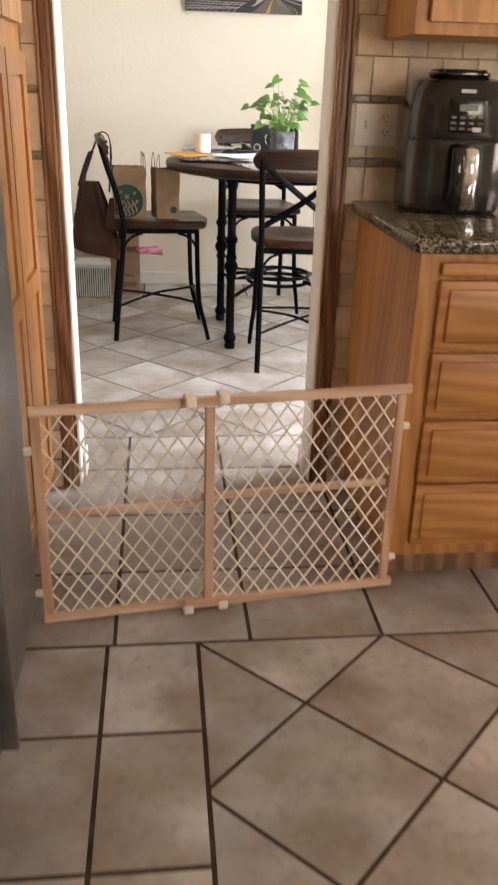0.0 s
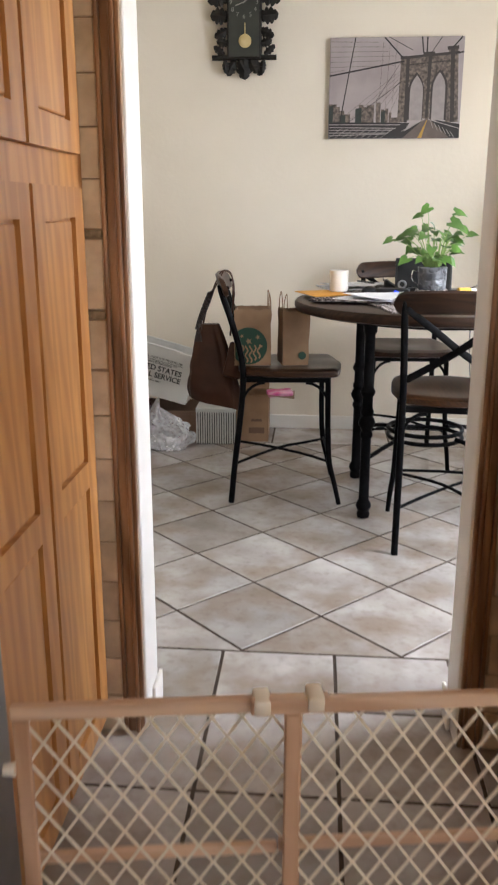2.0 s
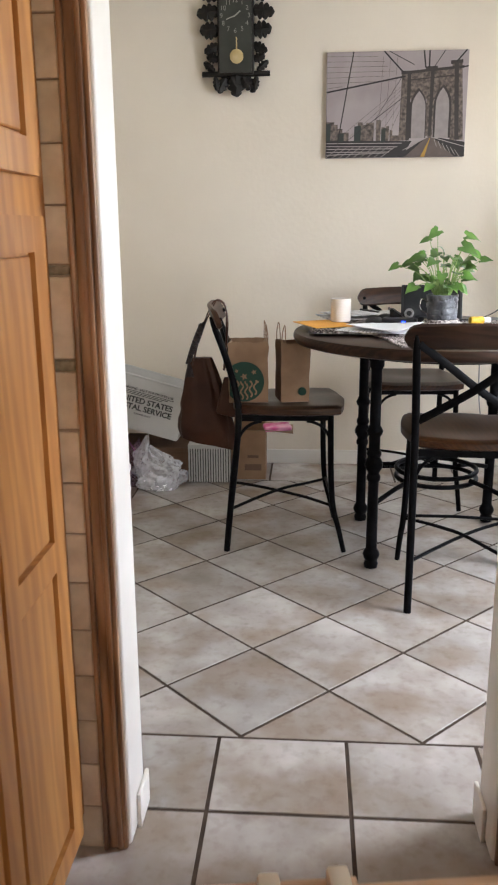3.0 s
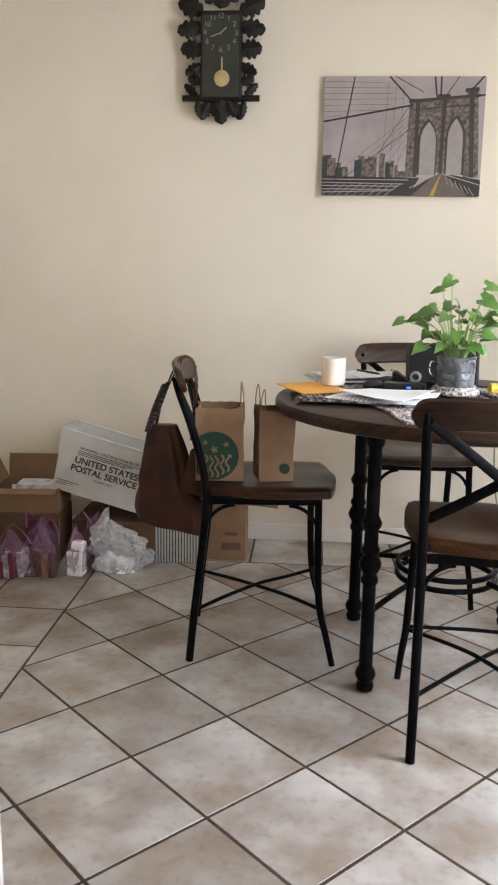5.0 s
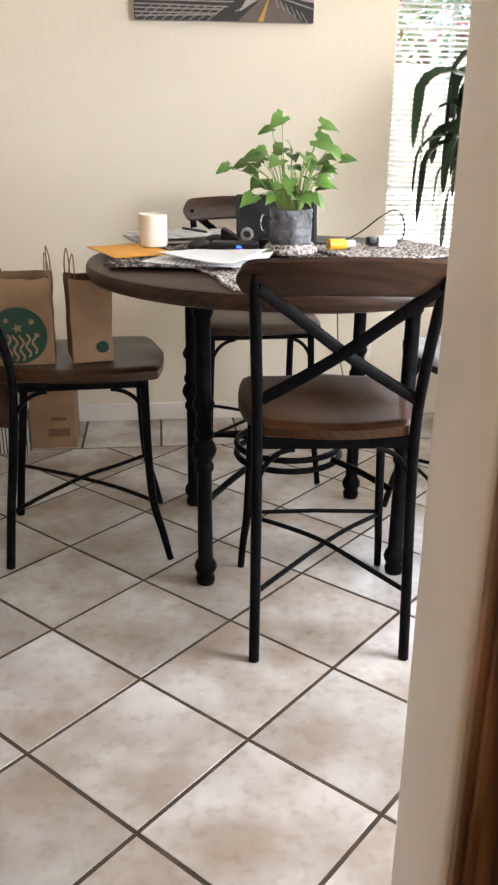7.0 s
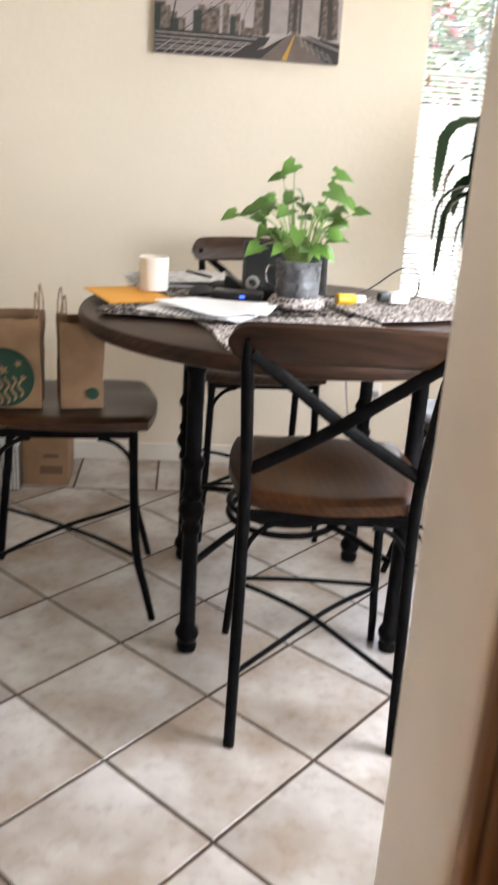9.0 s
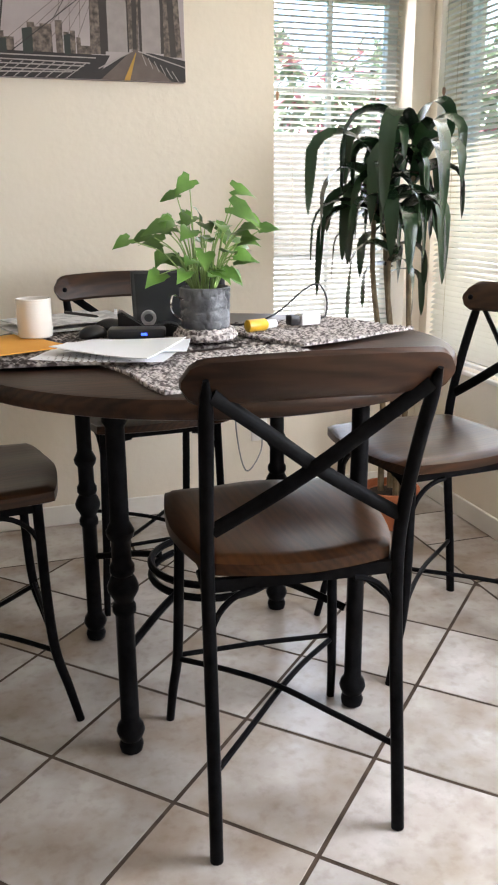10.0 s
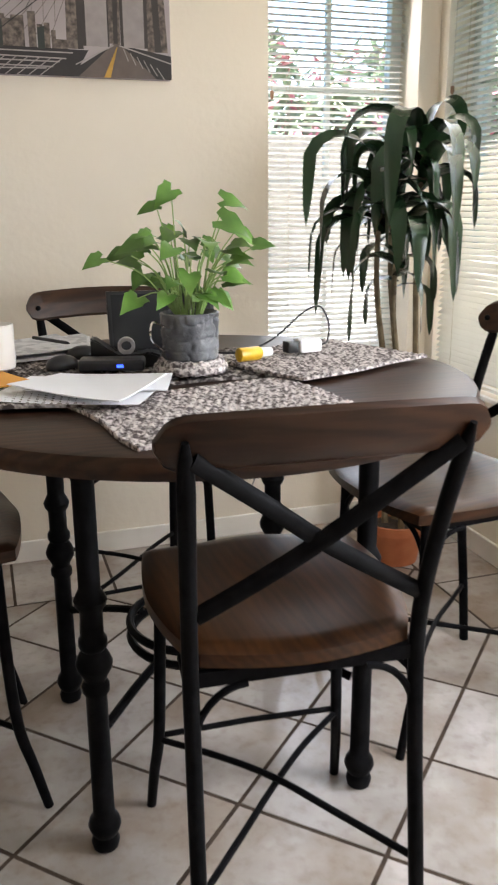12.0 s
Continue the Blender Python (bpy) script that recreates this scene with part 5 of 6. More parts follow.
sheet("envelope", 0.112, 4.475, MZ - 0.002, -68, 0.26, 0.185, M_ENVELOPE, "orange-yellow paper envelope on the crocheted placemat", "envelope", 0.004, 1, 0.003)
sheet("paper_sheet", 0.325, 4.295, MZ - 0.003, -28, 0.30, 0.215, M_PAPER, "loose white paper sheet on the dark table", "paper", 0.008, 2)
sheet("paper_sheet", 0.335, 4.265, MZ + 0.008, -46, 0.26, 0.15, M_PAPER, "folded white letter lying on other papers", "paper", 0.016, 4, 0.002)
sheet("paper_sheet", 0.365, 4.305, MZ + 0.003, -18, 0.27, 0.12, M_PAPER, "folded white letter under other papers", "paper", 0.008, 5, 0.002)
sheet("newspaper", 0.27, 4.76, TOP + 0.018, 14, 0.34, 0.25, M_PAPER_G, "grey printed newspaper folded on the table", "newspaper", 0.006, 6, 0.006)
sheet("newspaper", 0.25, 4.735, TOP + 0.033, 22, 0.26, 0.20, M_PAPER_G, "grey printed leaflet on a newspaper", "leaflet", 0.006, 3, 0.003)

mug = thing("mug", "plain cream ceramic mug on the table", "mug", pose(0.178, 4.565, MZ + 0.002))
bm = bmesh.new()
lathe(bm, [(0.036, 0.0), (0.041, 0.003), (0.0425, 0.02), (0.0425, 0.094), (0.0405, 0.096), (0.039, 0.094), (0.039, 0.012), (0.004, 0.008)], n=36)
part("cup", bm, M_CERAMIC, mug, smooth=True)
bm = bmesh.new()
tube(bm, smooth_path([(-0.008, 0.041, 0.075), (-0.012, 0.068, 0.068), (-0.012, 0.068, 0.035), (-0.008, 0.041, 0.022)], 6), 0.0055, n=8)
part("handle", bm, M_CERAMIC, mug, smooth=True)

tab = thing("tablet", "dark tablet screen propped on its stand on the table", "tablet", pose(0.565, 4.64, TOP + 0.0085, 0, 0, -4))
bm = bmesh.new()
box(bm, -0.128, 0.128, -0.004, 0.004, 0.0, 0.155, 0.003, 2, pose(0, 0, 0.006, -17, 0, 0))
part("case", bm, M_BLACKP, tab)
bm = bmesh.new()
box(bm, -0.118, 0.118, -0.0046, -0.0042, 0.012, 0.146, 0, 2, pose(0, 0, 0.006, -17, 0, 0))
part("screen", bm, M_SCREEN, tab, "dark glossy screen")
bm = bmesh.new()
box(bm, -0.08, 0.08, -0.02, 0.085, 0.0, 0.006, 0.002)
part("stand", bm, M_BLACKP, tab)

tape = thing("tape_dispenser", "black tape dispenser with a white roll", "tape dispenser", pose(0.462, 4.565, TOP + 0.009, 0, 0, -10) @ Matrix.Scale(1.15, 4))
bm = bmesh.new()
prof = [(-0.068, 0.0), (0.068, 0.0), (0.068, 0.022), (0.045, 0.030), (0.018, 0.022), (-0.018, 0.022), (-0.040, 0.042), (-0.062, 0.058), (-0.068, 0.056)]
a_ = [bm.verts.new((x, -0.026, z)) for x, z in prof]
b_ = [bm.verts.new((x, 0.026, z)) for x, z in prof]
for i in range(len(prof)):
    j = (i + 1) % len(prof)
    bm.faces.new((a_[i], a_[j], b_[j], b_[i]))
bm.faces.new(a_)
bm.faces.new(b_[::-1])
bmesh.ops.bevel(bm, geom=list(bm.edges), offset=0.004, segments=2, affect="EDGES")
part("body", bm, M_BLACKP, tape, smooth=True)
bm = bmesh.new()
lathe(bm, [(0.010, -0.008), (0.017, -0.008), (0.017, 0.008), (0.010, 0.008)], n=28, cap=False)
bmesh.ops.transform(bm, matrix=Matrix.Translation((0.0, 0, 0.039)) @ Matrix.Rotation(math.pi / 2, 4, "X"), verts=bm.verts)
part("tape_roll", bm, M_PAPER_G, tape, "white tape roll", True)
part("cutter", boxes((-0.075, -0.0685, -0.011, 0.011, 0.050, 0.062)), M_CHROME, tape)

dock = thing("charging_dock", "low black charging dock with a blue light", "charging dock", pose(0.415, 4.475, TOP + 0.020, 0, 0, -14))
bm = bmesh.new()
box(bm, -0.07, 0.07, -0.032, 0.032, 0.0, 0.024, 0.007, 3)
part("body", bm, M_BLACKP, dock, smooth=True)
M_LED = bpy.data.materials.new("blue_led")
M_LED.use_nodes = True
led = M_LED.node_tree.nodes["Principled BSDF"]
led.inputs["Base Color"].default_value = (0.02, 0.04, 0.6, 1)
led.inputs["Emission Color"].default_value, led.inputs["Emission Strength"].default_value = (0.02, 0.05, 1.0, 1), 1.2
bm = bmesh.new()
box(bm, 0.012, 0.026, -0.0335, -0.0318, 0.009, 0.015)
part("led", bm, M_LED, dock, "small blue indicator light")
for nm, x, y, turn, lab in (("computer_mouse", 0.315, 4.535, 35, "small black computer mouse on the papers"), ("cable_puck", 0.375, 4.66, 10, "small black plastic puck on the table")):
    bm = bmesh.new()
    bmesh.ops.create_uvsphere(bm, u_segments=20, v_segments=12, radius=1.0)
    for v in bm.verts:
        v.co = Vector((v.co.x * 0.042, v.co.y * 0.026, max(v.co.z, -0.2) * 0.024 + 0.0048))
    ob = link_mesh(nm, bm, M_BLACKP, True)
    ob.matrix_world = pose(x, y, MZ if nm == "computer_mouse" else TOP + 0.016, 0, 0, turn)
    tagged(ob, lab, nm.replace("_", " "))
bm = bmesh.new()
tube(bm, [(-0.07, 0, 0.004), (0.055, 0, 0.004), (0.066, 0, 0.004), (0.072, 0, 0.004)], [0.0042, 0.0042, 0.003, 0.0008], n=8)
pen = link_mesh("pen", bm, M_BLACKP, True)
pen.matrix_world = pose(0.31, 4.735, TOP + 0.045, 0, 0, -58)
tagged(pen, "black pen lying on grey newspaper", "pen")

glue = thing("glue_bottle", "small yellow bottle with a white cap lying down", "bottle", pose(0.722, 4.47, MZ + 0.001, 0, 0, 14))
bm = bmesh.new()
tube(bm, [(-0.03, 0, 0.016), (-0.027, 0, 0.016), (0.024, 0, 0.016), (0.03, 0, 0.016)], [0.012, 0.016, 0.016, 0.012], n=16)
part("bottle_body", bm, flat("yellow_plastic", (0.70, 0.42, 0.02), 0.35), glue, smooth=True)
bm = bmesh.new()
tube(bm, [(0.0305, 0, 0.016), (0.058, 0, 0.016)], [0.0115, 0.0105], n=14)
part("cap", bm, M_PAPER, glue, smooth=True)
adp = thing("power_adapter", "white power adapter with a black plug and cable", "power adapter", pose(0.845, 4.525, MZ + 0.0105, 0, 0, 10))
bm = bmesh.new()
box(bm, 0.012, 0.072, -0.021, 0.021, -0.008, 0.023, 0.006, 3)
part("body", bm, M_PAPER, adp, smooth=True)
bm = bmesh.new()
box(bm, -0.018, 0.0115, -0.016, 0.016, -0.006, 0.021, 0.004, 2)
part("plug", bm, M_BLACKP, adp, smooth=True)
bm = bmesh.new()
tube(bm, smooth_path([(0.07, 0, 0.006), (0.098, 0.0, 0.012), (0.108, 0.01, 0.055), (0.082, 0.01, 0.095), (0.03, 0.0, 0.085), (-0.06, -0.01, 0.03), (-0.14, 0.0, 0.006), (-0.21, 0.06, 0.004), (-0.30, 0.16, -0.012)], 8), 0.0024, n=7)
part("cable", bm, M_CABLE, adp, smooth=True)


# ---------------------------------------------------------------- bags on the chair
M_KRAFT = surface("brown_kraft_paper", (0.20, 0.115, 0.06), (0.29, 0.18, 0.10), scale=7, rough=0.8, bump=0.4, bump_scale=22, bump_dist=0.006)
M_GREEN = surface("dark_green_print", (0.002, 0.030, 0.016), (0.004, 0.044, 0.024), scale=10, rough=0.7)
M_LEATHER = surface("brown_leather", (0.030, 0.010, 0.005), (0.066, 0.023, 0.010), scale=6, spec=0.25, rough=0.42, bump=0.5, bump_scale=90)
M_LEATHER_D = surface("dark_leather", (0.012, 0.006, 0.005), (0.03, 0.014, 0.010), scale=20, rough=0.4, bump=0.5, bump_scale=80)
M_CARD = surface("corrugated_cardboard", (0.22, 0.125, 0.065), (0.30, 0.18, 0.10), scale=5, rough=0.85, bump=0.15, bump_scale=60)
M_CARD_D = surface("dark_cardboard", (0.10, 0.055, 0.032), (0.16, 0.09, 0.055), scale=5, rough=0.85)


def paper_bag(m, w, d, h, label, seed, mark):
    """An open kraft bag: crumpled walls with a wavy rim, a folded bottom and two cord handles."""
    b = thing("paper_bag", label, "paper bag", m, "paper bags on the chair")
    rng = random.Random(seed)
    bm = bmesh.new()
    n, rows = 40, 12
    rings = []
    for k in range(rows + 1):
        t = k / rows
        ring = []
        for i in range(n):
            a = i / n * 4
            e, f = int(a), a - int(a)
            x, y = [(-w / 2 + w * f, -d / 2), (w / 2, -d / 2 + d * f), (w / 2 - w * f, d / 2), (-w / 2, d / 2 - d * f)][e]
            nz = noise.noise(Vector((x * 22 + seed, y * 22, t * 5))) * 0.006 * (0.3 + t)
            pinch = -0.012 * math.sin(math.pi * f) * t if e % 2 else 0
            z = h * t + (noise.noise(Vector((x * 30, y * 30, seed))) * 0.008 if k == rows else 0)
            s = 1 + (nz + pinch) / max(w, d) * 2
            ring.append(bm.verts.new((x * s, y * s, z)))
        rings.append(ring)
    for a, b2 in zip(rings, rings[1:]):
        for i in range(n):
            bm.faces.new((a[i], a[(i + 1) % n], b2[(i + 1) % n], b2[i]))
    bm.faces.new(rings[0][::-1])
    inner = [[bm.verts.new((v.co.x * 0.975, v.co.y * 0.96, v.co.z if k else v.co.z)) for v in r] for k, r in enumerate((rings[-1], rings[4]))]
    for i in range(n):
        j = (i + 1) % n
        bm.faces.new((rings[-1][i], rings[-1][j], inner[0][j], inner[0][i]))
        bm.faces.new((inner[0][i], inner[0][j], inner[1][j], inner[1][i]))
    bm.faces.new(inner[1])
    part("bag_body", bm, M_KRAFT, b, smooth=True)
    for y in (-d / 2 + 0.006, d / 2 - 0.006):
        bm = bmesh.new()
        o = rng.uniform(-0.01, 0.02)
        if mark == "large":
            pts = [(w * 0.42, y, h - 0.04), (w * 0.43, y, h + 0.04), (w * 0.45 + o * 0.3, y, h + 0.072), (w * 0.49, y, h + 0.03), (w * 0.485, y, h - 0.03)]
        else:
            pts = [(-w * 0.44, y, h - 0.04), (-w * 0.46, y, h + 0.03), (-w * 0.40 + o, y, h + 0.075), (-w * 0.34, y, h + 0.03), (-w * 0.33, y, h - 0.03)]
        tube(bm, smooth_path(pts, 6), 0.0022, n=6)
        part("handle", bm, M_KRAFT, b, smooth=True)
    # round printed mark: a disc with pale wavy bars, a plain shape only
    bm = bmesh.new()
    cx, cz, r = (-0.018, 0.088, 0.082) if mark == "large" else (0.028, 0.045, 0.017)
    y = -d / 2 - 0.0085
    pts = []
    for k in range(48):
        a = 2 * math.pi * k / 48
        pts.append((min(max(cx + r * math.cos(a), -w / 2 + 0.004), w / 2 - 0.003), cz + r * math.sin(a)))
    f0 = [bm.verts.new((x, y, z)) for x, z in pts]
    f1 = [bm.verts.new((x, y + 0.005, z)) for x, z in pts]
    bm.faces.new(f0)
    for i in range(48):
        bm.faces.new((f0[i], f0[(i + 1) % 48], f1[(i + 1) % 48], f1[i]))
    p = part("printed_disc", bm, M_GREEN, b, "dark green printed disc with pale wavy bars")
    if mark == "large":
        for k in range(6):
            bm = bmesh.new()
            x0 = cx - 0.045 + 0.018 * k
            tube(bm, [(min(x0 + 0.006 * math.sin(q * 1.1), w / 2 - 0.006), y - 0.0006, cz - 0.078 + abs(k - 2.5) * 0.010 + q * 0.0075) for q in range(11 - int(abs(k - 2.5)))], 0.0034, n=6, flat=0.25, up=(0, 1, 0))
            part("wavy_bar", bm, M_KRAFT, p)
        for sx, sz, rr in ((0.0, 0.022, 0.016), (-0.03, 0.045, 0.010), (0.04, 0.04, 0.012), (0.055, 0.0, 0.008)):
            bm = bmesh.new()
            bm.faces.new([bm.verts.new((cx + sx + rr * (1.0 if q % 2 else 0.45) * math.cos(q * math.pi / 5), y - 0.0008, cz + sz + rr * (1.0 if q % 2 else 0.45) * math.sin(q * math.pi / 5))) for q in range(10)])
            part("pale_shape", bm, M_KRAFT, p)
    return b


SEAT = 0.6225
paper_bag(pose(-0.205, 4.455, SEAT, 0, 0, 5), 0.162, 0.155, 0.248, "brown kraft paper bag with a green printed disc", 4, "large")
paper_bag(pose(-0.022, 4.465, SEAT, 0, 0, 12), 0.118, 0.14, 0.240, "brown kraft paper bag with a small printed mark", 9, "small")

# leather handbag hung over the chair's back
purse = thing("handbag", "slouchy brown leather handbag hung on the chair back", "handbag", pose(-0.393, 4.475, 0.424, 0, 0, 4))
bm = bmesh.new()
rows, n = 28, 72
rings = []
for k in range(rows + 1):
    t = k / rows
    w = 0.126 * (1 - 0.64 * t ** 1.4) * (0.9 + 0.1 * min(1, t * 8))
    dd = 0.065 * (1 - 0.68 * t ** 1.2) * (0.55 + 0.45 * min(1, t * 6))
    cx = 0.010 - 0.02 * t
    ring = []
    for i in range(n):
        a = 2 * math.pi * i / n
        wob = 1 + 0.10 * noise.noise(Vector((math.cos(a) * 2, math.sin(a) * 2, t * 3.0))) + 0.05 * math.sin(5 * a + t * 4) * (0.4 + t) + 0.05 * math.sin(9 * a + 2 * t) * min(1, 2 * t) - 0.06 * math.exp(-((t - 0.45 - 0.12 * math.cos(a)) / 0.06) ** 2)
        ring.append(bm.verts.new((cx + w * math.copysign(abs(math.cos(a)) ** 0.8, math.cos(a)) * wob, dd * math.copysign(abs(math.sin(a)) ** 0.8, math.sin(a)) * wob, 0.37 * t - 0.03 * (1 - t) * math.cos(a))))
    rings.append(ring)
for a, b in zip(rings, rings[1:]):
    for i in range(n):
        bm.faces.new((a[i], a[(i + 1) % n], b[(i + 1) % n], b[i]))
bm.faces.new(rings[0][::-1])
bm.faces.new(rings[-1])
part("bag_body", bm, M_LEATHER, purse, smooth=True)
bm = bmesh.new()
box(bm, 0.012, 0.098, -0.078, -0.05, 0.14, 0.30, 0.012, 3, pose(0, 0, 0, -8, 14, 0))
part("flap_pocket", bm, M_LEATHER, purse, "dark open side pocket", True)
for dy, sag in ((-0.03, 0.0), (0.03, 0.01)):
    bm = bmesh.new()
    tube(bm, smooth_path([(-0.045, dy, 0.34), (-0.015, dy * 0.8, 0.46), (0.035 + sag, dy * 0.6, 0.585), (0.062, dy * 0.6, 0.607), (0.092, dy * 0.6, 0.585), (0.10, dy * 0.7, 0.50), (0.085, dy, 0.32)], 6), 0.0075, n=8, flat=0.4)
    part("strap", bm, M_LEATHER, purse, smooth=True)
bm = bmesh.new()
for q in range(3):
    pts = []
    for k in range(40):
        t = k / 39
        r = 0.0085 * (0.8 + 0.5 * math.sin(math.pi * t))
        a = 2 * math.pi * q / 3 + t * 22
        pts.append((0.0 - 0.062 * t + r * math.cos(a), -0.045 + r * math.sin(a), 0.515 - 0.16 * t + 0.4 * r * math.cos(a)))
    tube(bm, pts, [0.0085 - 0.003 * (k / 39) for k in range(40)], n=7)
for q in range(5):
    tube(bm, smooth_path([(-0.060, -0.045, 0.355), (-0.066 + 0.004 * q, -0.05 + 0.003 * q, 0.33), (-0.070 + 0.007 * q, -0.048, 0.295)], 3), 0.003, n=5)
part("braided_tassel", bm, M_LEATHER_D, purse, "dark braided leather tassel", True)


# ---------------------------------------------------------------- boxes and bags on the floor
def open_box(name, m, w, d, h, material, label, flaps, wall=0.005):
    b = thing(name, label, "box", m)
    part("box_body", boxes((-w / 2, w / 2, -d / 2, -d / 2 + wall, 0, h), (-w / 2, w / 2, d / 2 - wall, d / 2, 0, h), (-w / 2, -w / 2 + wall, -d / 2 + wall, d / 2 - wall, 0, h),
                           (w / 2 - wall, w / 2, -d / 2 + wall, d / 2 - wall, 0, h), (-w / 2 + wall, w / 2 - wall, -d / 2 + wall, d / 2 - wall, 0, wall)), material, b)
    for side, ang, length in flaps:
        bm = bmesh.new()
        if side in "lr":
            s = -1 if side == "l" else 1
            box(bm, -0.002, 0.002, -d / 2 + 0.004, d / 2 - 0.004, 0.0, length, 0, 1, Matrix.Translation((s * (w / 2 - 0.002), 0, h)) @ Matrix.Rotation(s * radians(ang), 4, "Y"))
        else:
            s = -1 if side == "f" else 1
            box(bm, -w / 2 + 0.004, w / 2 - 0.004, -0.002, 0.002, 0.0, length, 0, 1, Matrix.Translation((0, s * (d / 2 - 0.002), h)) @ Matrix.Rotation(-s * radians(ang), 4, "X"))
        part("flap", bm, material, b)
    return b


M_RED = surface("dark_red_print", (0.10, 0.010, 0.02), (0.16, 0.022, 0.04), scale=8, rough=0.5)
red = thing("carton", "dark red and brown carton on the tiled floor", "carton", pose(-1.19, 5.33, 0, 0, 0, 4))
bm = bmesh.new()
box(bm, -0.16, 0.16, -0.12, 0.14, 0.0, 0.225, 0.003)
part("box_body", bm, M_CARD_D, red)
bm = boxes((0.0, 0.13, -0.1235, -0.121, 0.06, 0.20))
part("printed_panel", bm, M_RED, red, "dark red printed panel")
open_box("cardboard_box", pose(-1.19, 5.36, 0.2265, 0, 0, 4), 0.30, 0.26, 0.11, M_CARD, "open brown cardboard box standing on a carton", (("l", 25, 0.10), ("b", 12, 0.11), ("f", 95, 0.07)))
for k, (x, y, a, z) in enumerate(((-1.20, 5.34, 8, 0.232), (-1.16, 5.37, -12, 0.262), (-1.19, 5.35, 20, 0.292), (-1.15, 5.33, 4, 0.322))):
    bm = bmesh.new()
    box(bm, -0.09, 0.09, -0.06, 0.06, 0.0, 0.028, 0.004)
    pk = link_mesh("paper_packet", bm, M_PAPER_G)
    pk.matrix_world = pose(x, y, z, 0, 0, a)
    tagged(pk, "pale paper packet inside the open cardboard box", "packet", "packets in the box")

under = thing("storage_box", "dark brown box with a loose lid on the floor", "box", pose(-0.755, 5.44, 0, 0, 0, -2))
bm = bmesh.new()
box(bm, -0.22, 0.20, -0.15, 0.16, 0.0, 0.165, 0.003)
part("box_body", bm, M_CARD_D, under)
bm = bmesh.new()
box(bm, -0.225, 0.205, -0.157, 0.165, 0.1655, 0.185, 0.003, 2, pose(0, 0, 0.0, 0, 0, 1))
part("lid", bm, M_CARD_D, under)

# white plastic postal tub, tilted on the boxes
M_TUB = surface("translucent_white_plastic", (0.56, 0.55, 0.52), (0.64, 0.63, 0.60), scale=6, rough=0.4)
M_INKT = surface("black_lettering", (0.02, 0.02, 0.022), (0.03, 0.03, 0.032), rough=0.6)
tub = thing("postal_tub", "white corrugated plastic mail tub tilted on the boxes", "mail tub", pose(-0.862, 5.40, 0.272, -4, 15.5, 0))
TW, TD, TH = 0.47, 0.29, 0.285
bm = bmesh.new()
lo = [(-TW / 2 + 0.02, -TD / 2 + 0.02), (TW / 2 - 0.02, -TD / 2 + 0.02), (TW / 2 - 0.02, TD / 2 - 0.02), (-TW / 2 + 0.02, TD / 2 - 0.02)]
hi = [(-TW / 2, -TD / 2), (TW / 2, -TD / 2), (TW / 2, TD / 2), (-TW / 2, TD / 2)]
sc = lambda q, k: [(x * k, y * (1 - (1 - k) * TW / TD)) for x, y in q]
rg = [[bm.verts.new((x, y, z)) for x, y in q] for q, z in ((lo, 0), (hi, TH), (sc(hi, 0.985), TH), (sc(lo, 0.985), 0.004))]
for a, b in zip(rg, rg[1:]):
    for i in range(4):
        bm.faces.new((a[i], a[(i + 1) % 4], b[(i + 1) % 4], b[i]))
bm.faces.new(rg[0][::-1])
bm.faces.new(rg[3])
part("tub_body", bm, M_TUB, tub)
bm = bmesh.new()
tube(bm, [(x, y, TH) for x, y in hi], 0.006, n=8, closed=True)
part("rim", bm, M_TUB, tub)
slope = math.degrees(math.atan2(0.02, TH))


def on_tub(x, z):
    return Matrix.Translation((x, -TD / 2 + 0.02 * (1 - z / TH) - 0.0022, z)) @ Matrix.Rotation(radians(90 + slope), 4, "X")


letters("lettering", "WARNING - NOT FOR PRIVATE USE", 0.0175, M_INKT, tub, on_tub(0.005, 0.218), weight=0.0003)
letters("lettering", "UNITED STATES", 0.042, M_INKT, tub, on_tub(0.004, 0.160), weight=0.0011)
letters("lettering", "POSTAL SERVICE", 0.042, M_INKT, tub, on_tub(0.0, 0.120), weight=0.0011)
letters("lettering", "FOR MAIL ONLY", 0.0125, M_INKT, tub, on_tub(0.005, 0.088), weight=0.0002)
for k in range(3):
    for x0, x1, z in ((-0.14, 0.15, 0.203 - 0.008 * k), (-0.205, -0.10, 0.048 - 0.009 * k)):
        bm = bmesh.new()
        zz, hgt = z, 0.0032
        bm.faces.new([bm.verts.new(on_tub(x, zq) @ Vector((0, 0, 0))) for x, zq in ((x0, zz), (x1 - 0.03 * k, zz), (x1 - 0.03 * k, zz + hgt), (x0, zz + hgt))])
        part("small_print_bar", bm, M_INKT, tub)

# striped container, brown box and what lies in it
M_STRIPE = surface("pale_grey_plastic", (0.46, 0.46, 0.44), (0.55, 0.55, 0.52), scale=6, rough=0.5)
crate = thing("slatted_container", "pale container with narrow dark upright slots", "container", pose(-0.478, 5.37, 0, 0, 0, 1))
bm = bmesh.new()
box(bm, -0.112, 0.112, -0.10, 0.12, 0.0, 0.205, 0.004)
part("container_body", bm, M_SLOT, crate)
for k in range(17):
    x = -0.108 + k * 0.0135
    part("slat", boxes((x - 0.004, x + 0.004, -0.1045, -0.1005, 0.004, 0.185)), M_STRIPE, crate)
bm = bmesh.new()
box(bm, -0.114, 0.114, -0.106, 0.122, 0.1855, 0.21, 0.004)
part("lid", bm, M_STRIPE, crate)
